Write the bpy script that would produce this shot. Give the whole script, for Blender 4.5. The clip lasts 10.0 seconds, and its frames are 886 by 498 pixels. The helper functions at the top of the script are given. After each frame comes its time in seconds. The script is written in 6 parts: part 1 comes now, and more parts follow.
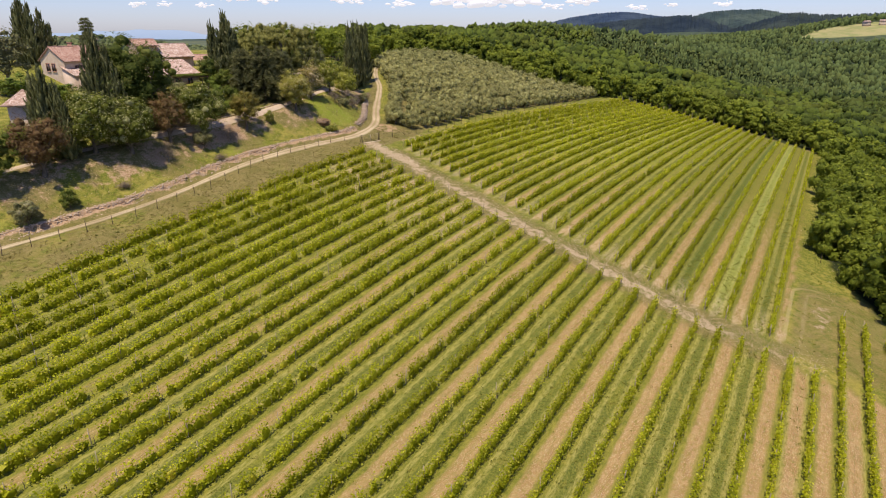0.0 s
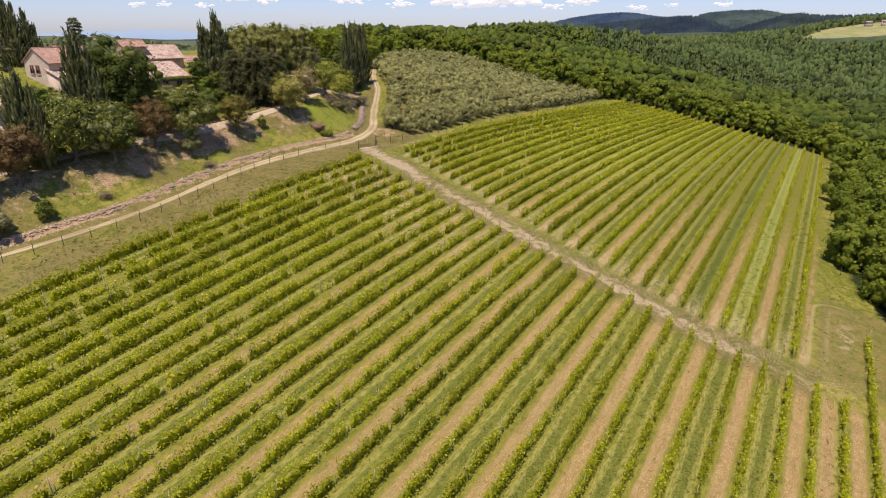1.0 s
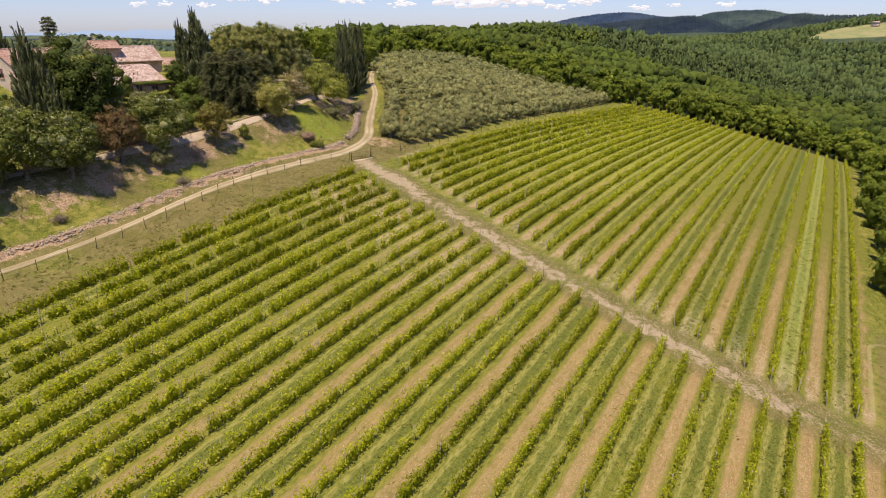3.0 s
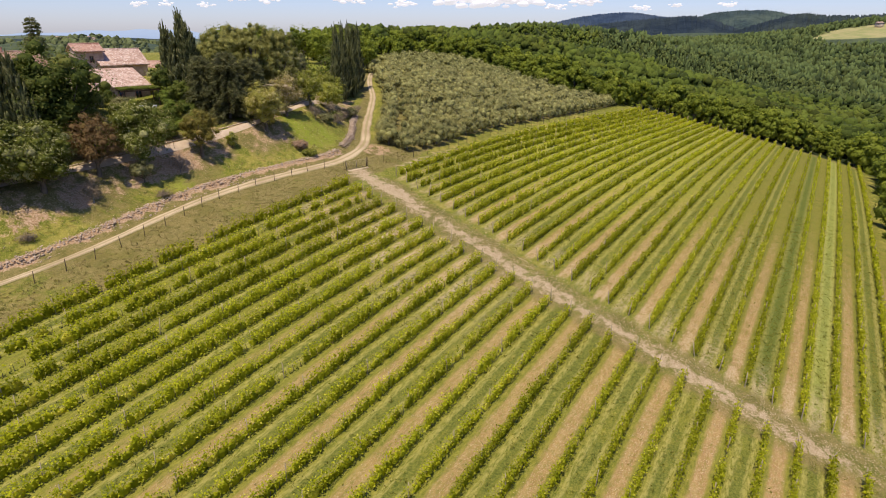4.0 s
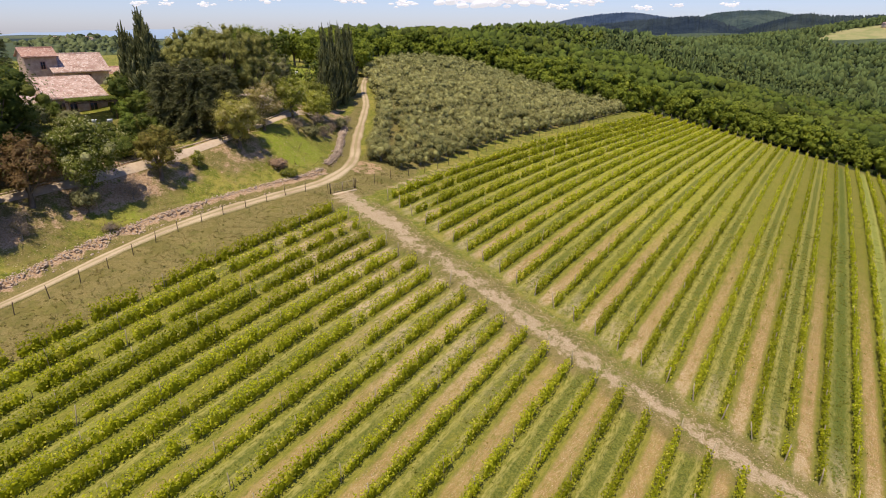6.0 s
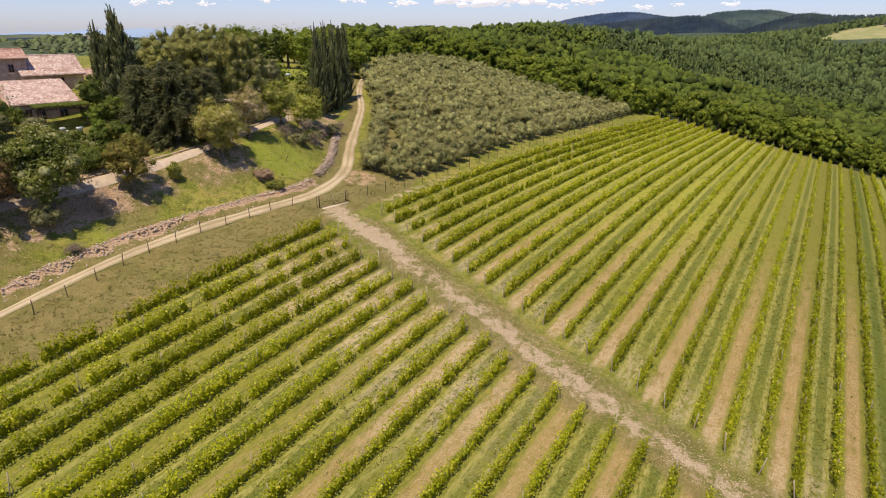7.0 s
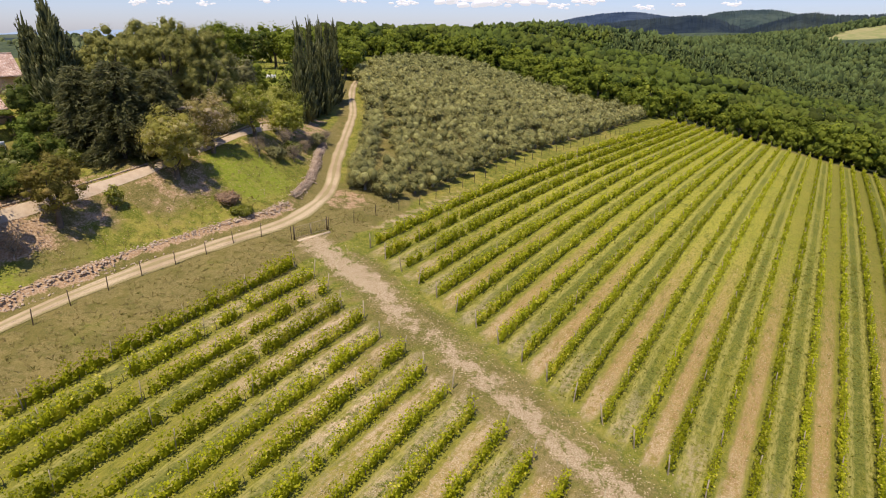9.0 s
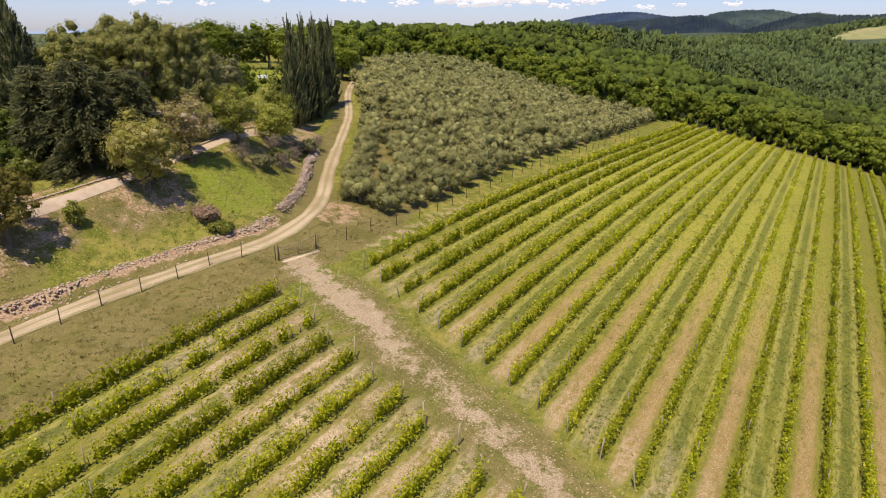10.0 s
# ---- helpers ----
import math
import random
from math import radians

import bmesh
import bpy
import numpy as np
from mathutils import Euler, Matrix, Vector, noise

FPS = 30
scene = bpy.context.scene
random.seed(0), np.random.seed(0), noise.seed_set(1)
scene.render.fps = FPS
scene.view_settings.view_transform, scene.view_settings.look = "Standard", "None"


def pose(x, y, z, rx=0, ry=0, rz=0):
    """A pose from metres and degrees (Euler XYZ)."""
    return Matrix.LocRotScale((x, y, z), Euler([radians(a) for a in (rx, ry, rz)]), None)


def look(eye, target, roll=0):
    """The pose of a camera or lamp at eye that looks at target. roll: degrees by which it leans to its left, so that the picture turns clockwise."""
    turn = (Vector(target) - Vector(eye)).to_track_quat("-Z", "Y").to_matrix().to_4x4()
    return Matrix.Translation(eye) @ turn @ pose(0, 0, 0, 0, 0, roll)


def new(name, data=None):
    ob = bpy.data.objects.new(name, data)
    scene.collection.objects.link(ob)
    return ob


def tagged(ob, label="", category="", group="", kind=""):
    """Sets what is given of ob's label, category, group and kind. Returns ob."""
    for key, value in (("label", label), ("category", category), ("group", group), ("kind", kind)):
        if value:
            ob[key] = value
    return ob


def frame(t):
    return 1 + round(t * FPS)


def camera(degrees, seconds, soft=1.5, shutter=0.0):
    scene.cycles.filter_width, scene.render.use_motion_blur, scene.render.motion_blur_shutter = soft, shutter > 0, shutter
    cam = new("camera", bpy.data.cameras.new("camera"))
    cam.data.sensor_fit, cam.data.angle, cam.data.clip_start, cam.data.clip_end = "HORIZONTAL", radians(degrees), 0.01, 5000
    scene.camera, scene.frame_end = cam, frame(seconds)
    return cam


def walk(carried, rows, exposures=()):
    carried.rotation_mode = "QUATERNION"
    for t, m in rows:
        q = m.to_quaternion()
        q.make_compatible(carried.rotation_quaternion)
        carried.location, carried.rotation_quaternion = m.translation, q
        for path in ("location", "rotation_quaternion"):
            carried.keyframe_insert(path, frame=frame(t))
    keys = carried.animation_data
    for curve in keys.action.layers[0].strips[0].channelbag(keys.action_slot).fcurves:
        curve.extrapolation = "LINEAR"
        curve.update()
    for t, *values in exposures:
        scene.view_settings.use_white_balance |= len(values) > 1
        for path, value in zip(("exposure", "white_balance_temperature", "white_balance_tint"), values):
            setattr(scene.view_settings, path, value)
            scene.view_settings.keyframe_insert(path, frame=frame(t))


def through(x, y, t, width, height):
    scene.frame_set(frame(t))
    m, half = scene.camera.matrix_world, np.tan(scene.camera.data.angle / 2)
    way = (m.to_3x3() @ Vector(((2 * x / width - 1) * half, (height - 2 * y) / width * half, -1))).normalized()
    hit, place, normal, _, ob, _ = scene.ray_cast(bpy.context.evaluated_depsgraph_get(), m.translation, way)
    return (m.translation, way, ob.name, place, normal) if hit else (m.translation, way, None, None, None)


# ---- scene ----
cam = camera(73.3, 10.0, soft=1.0)
METRES, EYE, TILT, LEAN, TURN = 65.0, 28.9, -20.1, 0.0, 0.0
ROWS = [
    (0.0, 0.0, 0.0, 0.0, 0.0, 0.0, -0.0),
    (0.5, -0.0, 0.0378, 0.0148, -0.0, 0.01, -0.01),
    (1.0, -0.0003, 0.0762, 0.0295, -0.0, 0.02, -0.02),
    (1.5, -0.0003, 0.1148, 0.0445, 0.04, 0.02, -0.04),
    (2.0, -0.0007, 0.1551, 0.059, 0.07, 0.03, -0.05),
    (2.5, -0.0008, 0.1965, 0.0737, 0.1, 0.02, -0.08),
    (4.0, 0.0012, 0.3252, 0.128, 0.18, 0.01, -0.18),
    (4.5, 0.0029, 0.3706, 0.1487, 0.19, -0.0, -0.21),
    (5.0, 0.0039, 0.4183, 0.1681, 0.22, -0.01, -0.22),
    (5.5, 0.0043, 0.4678, 0.1863, 0.24, 0.01, -0.24),
    (7.0, 0.0073, 0.619, 0.2443, 0.25, -0.05, -0.27),
    (7.5, 0.0076, 0.6716, 0.2619, 0.27, -0.06, -0.29),
    (8.0, 0.0069, 0.7251, 0.278, 0.29, -0.04, -0.29),
    (8.5, 0.0057, 0.7791, 0.2936, 0.26, -0.04, -0.29),
    (9.0, 0.0044, 0.8309, 0.3112, 0.27, -0.04, -0.3),
    (9.5, 0.0026, 0.8846, 0.3277, 0.29, -0.05, -0.31),
    (10.0, 0.0001, 0.9378, 0.344, 0.28, -0.04, -0.32),
]
walk(cam, [(t, pose(0, 0, EYE, TILT, LEAN, TURN) @ pose(METRES * x, METRES * y, METRES * z, 90 + pitch, roll, yaw)) for t, x, y, z, yaw, pitch, roll in ROWS])

# ---- world and sun ----
SUN_BEARING, SUN_HEIGHT = 203.0, 68.0      # where the sun stands: degrees from +y towards +x, and above the horizon
world = bpy.data.worlds.new("world")
scene.world = world
world.use_nodes = True
sky = world.node_tree.nodes.new("ShaderNodeTexSky")
sky.sky_type, sky.sun_disc = "NISHITA", False
sky.sun_elevation, sky.sun_rotation = radians(SUN_HEIGHT), radians(SUN_BEARING)
sky.air_density, sky.dust_density, sky.ozone_density = 1.0, 0.35, 2.0
tint = world.node_tree.nodes.new("ShaderNodeMix")
tint.data_type, tint.blend_type = "RGBA", "MULTIPLY"
tint.inputs[0].default_value, tint.inputs[7].default_value = 1.0, (0.93, 0.98, 1.42, 1)
world.node_tree.links.new(sky.outputs[0], tint.inputs[6])
world.node_tree.links.new(tint.outputs[2], world.node_tree.nodes["Background"].inputs[0])
world.node_tree.nodes["Background"].inputs[1].default_value = 0.098
sun = new("sun", bpy.data.lights.new("sun", "SUN"))
sun.data.energy, sun.data.angle, sun.data.color = 5.0, radians(0.5), (1.0, 0.89, 0.72)
_b, _h = radians(SUN_BEARING), radians(SUN_HEIGHT)
sun.matrix_world = look((0, 0, 200), Vector((0, 0, 200)) - Vector((math.sin(_b) * math.cos(_h), math.cos(_b) * math.cos(_h), math.sin(_h))))
scene.view_settings.exposure = 0.12

# ---- plan: the lie of the land ----
ROW_DIR = radians(32.1)
CA, SA = math.cos(ROW_DIR), math.sin(ROW_DIR)
STEP, FIRST = 2.66, -72.4                    # vine rows: spacing, and the first row across the slope
HILL_X, HILL_Y, HILL_S = np.arange(-120, 200, 45.0), np.arange(0, 365, 45.0), 34.0
HILL_Z = np.array([
    [-8.1, -8.7, -9.8, -12.8, -19.1, -26.4, -33.4, -40.3], [-1.7, -1.3, -1.6, -5.8, -13.6, -21.0, -28.3, -35.7],
    [5.3, 7.3, 7.5, 0.8, -8.0, -15.3, -23.2, -31.4], [12.8, 14.7, 14.2, 6.6, -2.3, -10.1, -18.7, -27.8],
    [18.9, 19.0, 16.7, 9.8, 1.2, -6.9, -15.6, -25.0], [22.0, 21.0, 17.9, 11.4, 2.7, -5.3, -13.8, -22.9],
    [21.7, 21.2, 19.3, 14.2, 6.4, -2.3, -11.5, -21.1], [19.8, 20.7, 20.9, 18.6, 12.3, 2.9, -8.0, -19.2],
    [17.7, 20.1, 22.2, 22.4, 17.9, 8.2, -4.1, -17.0]])
ROAD = np.array([(-80, 49.5), (-67, 60.3), (-56.2, 70.8), (-50.8, 75.7), (-45.9, 81.1), (-41.1, 88), (-37.2, 96), (-33.4, 102.9),
                 (-28.4, 109.7), (-21.6, 117.6), (-18.0, 121.8), (-15.7, 127.8), (-14.8, 134), (-16.0, 144), (-16.6, 154),
                 (-17.9, 174), (-18.8, 182), (-22, 200), (-24, 225)], float)
DRIVE = np.array([(-70, 72), (-64, 80.5), (-57.8, 89.6), (-52.6, 94.7), (-48.6, 98.6), (-45.1, 103.2), (-39.4, 111.3), (-34.7, 118), (-31.8, 123.3), (-30, 128), (-27.8, 135), (-26.2, 142), (-25, 150)], float)
GROVE = np.array([(-13.4, 137), (-11.5, 134.6), (-5.5, 130.2), (10, 160), (29, 189), (60, 241), (43, 247), (29, 264), (21, 278), (2, 296), (-11, 297), (-22, 280),
                  (-25, 225), (-19.5, 200), (-16, 185), (-13.2, 157)], float)
FAR_HILLS = [(615, 1520, 20, 130), (790, 1100, 40, 150), (100, 760, 74, 150), (-60, 600, 62, 130), (-880, 1530, 34, 170), (-1500, 2300, 34, 400), (-620, 2600, 30, 300)]



def across(x, y):
    return x * CA - y * SA, x * SA + y * CA


def place(p, q):
    return p * CA + q * SA, q * CA - p * SA


def ramp(a, b, v):
    t = np.clip((v - a) / (b - a), 0, 1)
    return t * t * (3 - 2 * t)


def beside(x, y, line):
    """Distance from a line of points, positive on its left."""
    best, side = np.full(x.shape, 1e9), np.zeros(x.shape)
    for (ax, ay), (bx, by) in zip(line[:-1], line[1:]):
        dx, dy = bx - ax, by - ay
        u = np.clip(((x - ax) * dx + (y - ay) * dy) / (dx * dx + dy * dy), 0, 1)
        ex, ey = x - ax - u * dx, y - ay - u * dy
        d = np.hypot(ex, ey)
        near = d < best
        best = np.where(near, d, best)
        side = np.where(near, np.sign(dx * ey - dy * ex), side)
    return best * side


def inside(x, y, poly):
    hit = np.zeros(x.shape, bool)
    for (ax, ay), (bx, by) in zip(poly, np.roll(poly, -1, 0)):
        hit ^= ((ay > y) != (by > y)) & (x < (bx - ax) * (y - ay) / (by - ay + 1e-9) + ax)
    return hit


def lump(x, y, size, seed=0.0):
    """Cheap smooth unevenness, about -1 to 1."""
    a, b = x / size + seed, y / size - seed * 1.7
    return (np.sin(a * 1.3 + 1.7 * np.sin(b * 0.9 + seed)) + np.sin(b * 1.7 + 1.3 * np.sin(a * 1.1)) + np.sin(a * 2.9 + b * 2.3 + 2 * np.sin(b * 1.9))) / 3


def yard(s, x, y):
    """The level terrace of the houses, above the driveway, and the lawn behind the pines."""
    lawn = 1.9 * np.exp(-((x + 41) ** 2 + (y - 206) ** 2) / 300)
    hollow = 3.6 * np.exp(-((x + 75) ** 2 + (y - 123.5) ** 2) / 110)
    return lawn - hollow + 3.6 * ramp(16, 23, s) * ramp(172, 150, y) * ramp(-140, -100, x) * (1 - 0.5 * np.exp(-((x + 48.5) ** 2 + (y - 120.5) ** 2) / 40))


def height(x, y):
    x, y = np.atleast_1d(np.asarray(x, float)), np.atleast_1d(np.asarray(y, float))
    cx, cy = np.clip(x, -120, 195), np.clip(y, 0, 360)
    wx = np.exp(-((cx[..., None] - HILL_X) ** 2) / (2 * HILL_S ** 2))
    wy = np.exp(-((cy[..., None] - HILL_Y) ** 2) / (2 * HILL_S ** 2))
    wx, wy = wx / wx.sum(-1, keepdims=True), wy / wy.sum(-1, keepdims=True)
    z = np.einsum("...j,...i,ji->...", wy, wx, HILL_Z)
    s = beside(x, y, ROAD)
    z = z + (0.7 * ramp(1.6, 2.2, s) + 4.2 * ramp(2.6, 12, s)) * (1 - 0.85 * ramp(140, 175, y)) * ramp(260, 120, np.abs(x) + np.abs(y - 110)) + yard(s, x, y)
    away = np.hypot(x - cx, y - cy)
    far = np.full(x.shape, -42.0) + 20 * ramp(-100, -900, x) + 50 * ramp(480, 1150, y) * ramp(120, 330, x)
    rise = np.zeros(x.shape)
    for hx, hy, amp, width in FAR_HILLS:
        rise += (amp * np.exp(-((x - hx) ** 2 + (y - hy) ** 2) / (2 * width * width))) ** 3
    far = far + np.cbrt(rise) + 3 * lump(x, y, 90, 3)
    k = ramp(0, 320, away)
    return z * (1 - k) + far * k


def ground_z(x, y):
    return float(height(x, y)[0])


def lane_low(p):
    return 73.6 + np.maximum(0, -8 - p) * 0.225


def lane_high(p):
    return 78.8 + np.maximum(0, -10 - p) * 0.29


def far_end(p):
    return 251 - 0.006 * (p + 45) ** 2


def wood_edge(q):
    """Across-slope place of the wood's edge beside the vineyard."""
    return 3.2 + np.maximum(0, 118 - q) * 0.42 - 1.4 * ramp(150, 200, q)


def in_wood(x, y):
    p, q = across(x, y)
    beside_vines = (p > wood_edge(q) + 1.0) & (q > 84)
    behind = (q > far_end(np.minimum(p, 0)) + 3.5) & (p > -79.0)
    grown = ((y > 150) & (x > -22) & (p < -78.0) & ~inside(x, y, GROVE) & (q > 190)) | (y > 300)
    clear = (x < -20) & (y < 240)
    return (beside_vines | behind | grown) & ~clear


# ---- materials ----
class Nodes:
    def __init__(self, name):
        self.mat = bpy.data.materials.new(name)
        self.mat.use_nodes = True
        self.t = self.mat.node_tree
        self.t.nodes.clear()
        self.out = self.t.nodes.new("ShaderNodeOutputMaterial")

    def put(self, socket, v):
        if v is None:
            return
        if isinstance(v, bpy.types.NodeSocket):
            self.t.links.new(v, socket)
        elif isinstance(v, (tuple, list)) and len(v) == 3 and socket.type == "RGBA":
            socket.default_value = (*v, 1)
        else:
            socket.default_value = v

    def math(self, op, a, b=None, c=None, clamp=False):
        n = self.t.nodes.new("ShaderNodeMath")
        n.operation, n.use_clamp = op, clamp
        for i, v in enumerate((a, b, c)):
            self.put(n.inputs[i], v)
        return n.outputs[0]

    def add(self, a, b):
        return self.math("ADD", a, b)

    def mul(self, a, b):
        return self.math("MULTIPLY", a, b)

    def step(self, v, a, b):
        n = self.t.nodes.new("ShaderNodeMapRange")
        n.interpolation_type = "SMOOTHSTEP"
        for i, x in enumerate((v, a, b, 0.0, 1.0)):
            self.put(n.inputs[i], x)
        return n.outputs[0]

    def mix(self, f, a, b):
        n = self.t.nodes.new("ShaderNodeMix")
        n.data_type = "RGBA"
        self.put(n.inputs[0], f), self.put(n.inputs[6], a), self.put(n.inputs[7], b)
        return n.outputs[2]

    def noise(self, scale, detail=3.0, rough=0.55, vector=None):
        n = self.t.nodes.new("ShaderNodeTexNoise")
        n.inputs["Scale"].default_value, n.inputs["Detail"].default_value, n.inputs["Roughness"].default_value = scale, detail, rough
        self.put(n.inputs["Vector"], vector if vector is not None else self.position())
        return n.outputs[0]

    def position(self):
        return self.t.nodes.new("ShaderNodeNewGeometry").outputs["Position"]

    def local(self):
        return self.t.nodes.new("ShaderNodeTexCoord").outputs["Object"]

    def island(self):
        return self.t.nodes.new("ShaderNodeNewGeometry").outputs["Random Per Island"]

    def chance(self):
        return self.t.nodes.new("ShaderNodeObjectInfo").outputs["Random"]

    def attr(self, name):
        n = self.t.nodes.new("ShaderNodeAttribute")
        n.attribute_name = name
        return n.outputs["Fac"]

    def bump(self, h, strength=0.4, distance=0.05):
        n = self.t.nodes.new("ShaderNodeBump")
        n.inputs["Strength"].default_value, n.inputs["Distance"].default_value = strength, distance
        self.put(n.inputs["Height"], h)
        return n.outputs[0]

    def finish(self, colour, rough=0.85, normal=None, metal=0.0, specular=0.3, through=None):
        b = self.t.nodes.new("ShaderNodeBsdfPrincipled")
        self.put(b.inputs["Base Color"], colour), self.put(b.inputs["Roughness"], rough), self.put(b.inputs["Metallic"], metal)
        self.put(b.inputs["Specular IOR Level"], specular)
        if normal is not None:
            self.t.links.new(normal, b.inputs["Normal"])
        last = b.outputs[0]
        if through:
            tr, m = self.t.nodes.new("ShaderNodeBsdfTranslucent"), self.t.nodes.new("ShaderNodeMixShader")
            self.put(tr.inputs[0], colour), self.put(m.inputs[0], through)
            self.t.links.new(last, m.inputs[1]), self.t.links.new(tr.outputs[0], m.inputs[2])
            last = m.outputs[0]
        self.t.links.new(last, self.out.inputs[0])
        return self.mat


def foliage(name, dark, light, tip=None, through=0.25, rough=0.55, patch=0.35, specular=0.25, share=0.08, mottle=0.5):
    n = Nodes(name)
    c = n.mix(n.island(), dark, light)
    if tip:
        c = n.mix(n.step(n.island(), 0.98 - share, 1.02 - share), c, tip)
    big = n.noise(patch, 2.0)
    c = n.mix(n.mul(n.step(big, 0.35, 0.7), 0.45), c, dark)
    c = n.mix(n.mul(n.step(n.chance(), 0.5, 1.0), 0.4), c, light)
    c = n.mix(n.mul(n.step(n.chance(), 0.5, 0.0), 0.45), c, tuple(v * 0.75 for v in dark))
    fine = n.noise(5.5, 3.0, 0.7)
    c = n.mix(n.mul(n.step(fine, 0.5, 0.3), mottle), c, tuple(v * 0.5 for v in dark))
    c = n.mix(n.mul(n.step(fine, 0.52, 0.7), mottle * 0.8), c, tip or light)
    return n.finish(c, rough, n.bump(fine, mottle * 1.4, 0.25), through=through, specular=specular)


def plain(name, a, b, scale, rough=0.8, bump=0.3, distance=0.02, fine=None, metal=0.0):
    n = Nodes(name)
    v = n.local()
    g = n.noise(scale, 4.0, vector=v)
    h = n.noise(fine or scale * 7, 3.0, vector=v)
    c = n.mix(n.step(g, 0.3, 0.7), a, b)
    c = n.mix(n.mul(n.step(h, 0.45, 0.75), 0.5), c, tuple(x * 0.6 for x in a))
    c = n.mix(n.mul(n.chance(), 0.35), c, tuple(x * 0.7 for x in b))
    return n.finish(c, rough, n.bump(h, bump, distance), metal)


def ground_material():
    n = Nodes("ground_soil_and_grass")
    sep = n.t.nodes.new("ShaderNodeSeparateXYZ")
    n.t.links.new(n.position(), sep.inputs[0])
    x, y = sep.outputs[0], sep.outputs[1]
    p = n.add(n.mul(x, CA), n.mul(y, -SA))
    q = n.add(n.mul(x, SA), n.mul(y, CA))
    along = n.t.nodes.new("ShaderNodeCombineXYZ")
    n.t.links.new(p, along.inputs[0]), n.t.links.new(n.mul(q, 0.22), along.inputs[1])
    drawn, raked = n.noise(1.6, 4.0, 0.6, along.outputs[0]), n.noise(5.5, 4.0, 0.65, along.outputs[0])
    mid, fine, grain, broad = n.noise(0.9, 4.0), n.noise(5.0, 4.0, 0.65), n.noise(11.0, 3.0, 0.75), n.noise(0.07, 3.0)
    wob = n.mul(n.add(drawn, -0.5), 0.55)
    k = n.add(n.math("DIVIDE", n.add(n.add(p, -FIRST), wob), STEP), -1.0)
    f = n.math("MODULO", n.add(k, 100.0), 2.0)              # 0..1 a tilled alley, 1..2 a grassed alley
    soil = n.math("SUBTRACT", 1.0, n.step(n.math("ABSOLUTE", n.add(f, -0.5)), 0.13, 0.31))
    last = n.math("SUBTRACT", 1.0, n.step(n.math("ABSOLUTE", n.add(n.math("FRACT", k), -0.5)), 0.12, 0.34))
    soil = n.math("MAXIMUM", soil, n.mul(last, n.step(p, FIRST + STEP * 26.6, FIRST + STEP * 27.0)))
    soil = n.mul(soil, n.attr("tilled"))
    soil = n.mul(soil, n.step(n.add(n.add(raked, n.mul(drawn, 0.8)), n.mul(n.attr("tilled"), 0.3)), 0.80, 1.12))
    d = n.math("ABSOLUTE", n.add(n.math("ABSOLUTE", n.add(f, -1.5)), -0.24))
    rut = n.mul(n.math("SUBTRACT", 1.0, n.step(d, 0.05, 0.13)), n.attr("vine"))
    crown = n.mul(n.math("SUBTRACT", 1.0, n.step(n.math("ABSOLUTE", n.add(f, -1.5)), 0.1, 0.3)), n.attr("vine"))
    weed = n.noise(2.4, 4.0, 0.7)
    green = n.mix(n.step(mid, 0.35, 0.65), (0.115, 0.128, 0.014), (0.20, 0.195, 0.027))
    green = n.mix(n.mul(n.step(fine, 0.5, 0.66), 0.7), green, (0.33, 0.295, 0.06))
    green = n.mix(n.mul(n.step(weed, 0.5, 0.62), 0.7), green, (0.075, 0.095, 0.012))
    green = n.mix(n.mul(n.step(grain, 0.5, 0.62), 0.6), green, (0.06, 0.07, 0.012))
    green = n.mix(n.mul(n.step(n.add(n.mul(broad, 0.5), n.mul(mid, 0.5)), 0.47, 0.6), 0.5), green, (0.35, 0.27, 0.07))
    straw = n.noise(17.0, 3.0, 0.75)
    green = n.mix(n.mul(n.step(straw, 0.54, 0.64), 0.6), green, (0.40, 0.335, 0.12))
    lush = n.mix(n.step(fine, 0.35, 0.7), (0.15, 0.19, 0.016), (0.26, 0.275, 0.034))
    lush = n.mix(n.mul(n.step(weed, 0.45, 0.65), 0.6), lush, (0.30, 0.245, 0.075))
    lush = n.mix(n.mul(n.step(grain, 0.5, 0.68), 0.5), lush, (0.085, 0.105, 0.014))
    c = n.mix(n.step(n.add(n.attr("lush"), n.mul(n.add(mid, -0.5), 0.7)), 0.35, 0.75), green, lush)
    upper = n.step(n.add(q, n.mul(p, 0.05)), 79.0, 82.0)
    sward = n.mix(n.step(raked, 0.35, 0.65), (0.13, 0.135, 0.017), (0.25, 0.225, 0.036))
    sward = n.mix(n.mul(n.step(grain, 0.5, 0.64), 0.6), sward, (0.075, 0.088, 0.013))
    sward = n.mix(n.mul(n.step(straw, 0.56, 0.66), 0.4), sward, (0.38, 0.33, 0.11))
    sward = n.mix(n.mul(n.mul(n.step(q, 92.0, 135.0), n.step(p, -24.0, -42.0)), n.step(raked, 0.3, 0.6)), sward, (0.37, 0.35, 0.052))
    c = n.mix(n.mul(n.attr("vine"), n.mul(n.step(n.add(drawn, n.mul(broad, 0.5)), 0.5, 0.8), 0.8)), c, sward)
    c = n.mix(n.mul(n.mul(n.attr("vine"), n.step(raked, 0.3, 0.55)), n.mul(n.step(p, -30.0, -16.0), n.mul(upper, 0.45))), c, (0.12, 0.115, 0.02))
    c = n.mix(n.mul(crown, n.mul(n.step(n.add(n.mul(broad, 0.6), n.mul(drawn, 0.5)), 0.42, 0.58), 0.75)), c, n.mix(n.step(fine, 0.35, 0.65), (0.05, 0.072, 0.014), (0.165, 0.17, 0.034)))
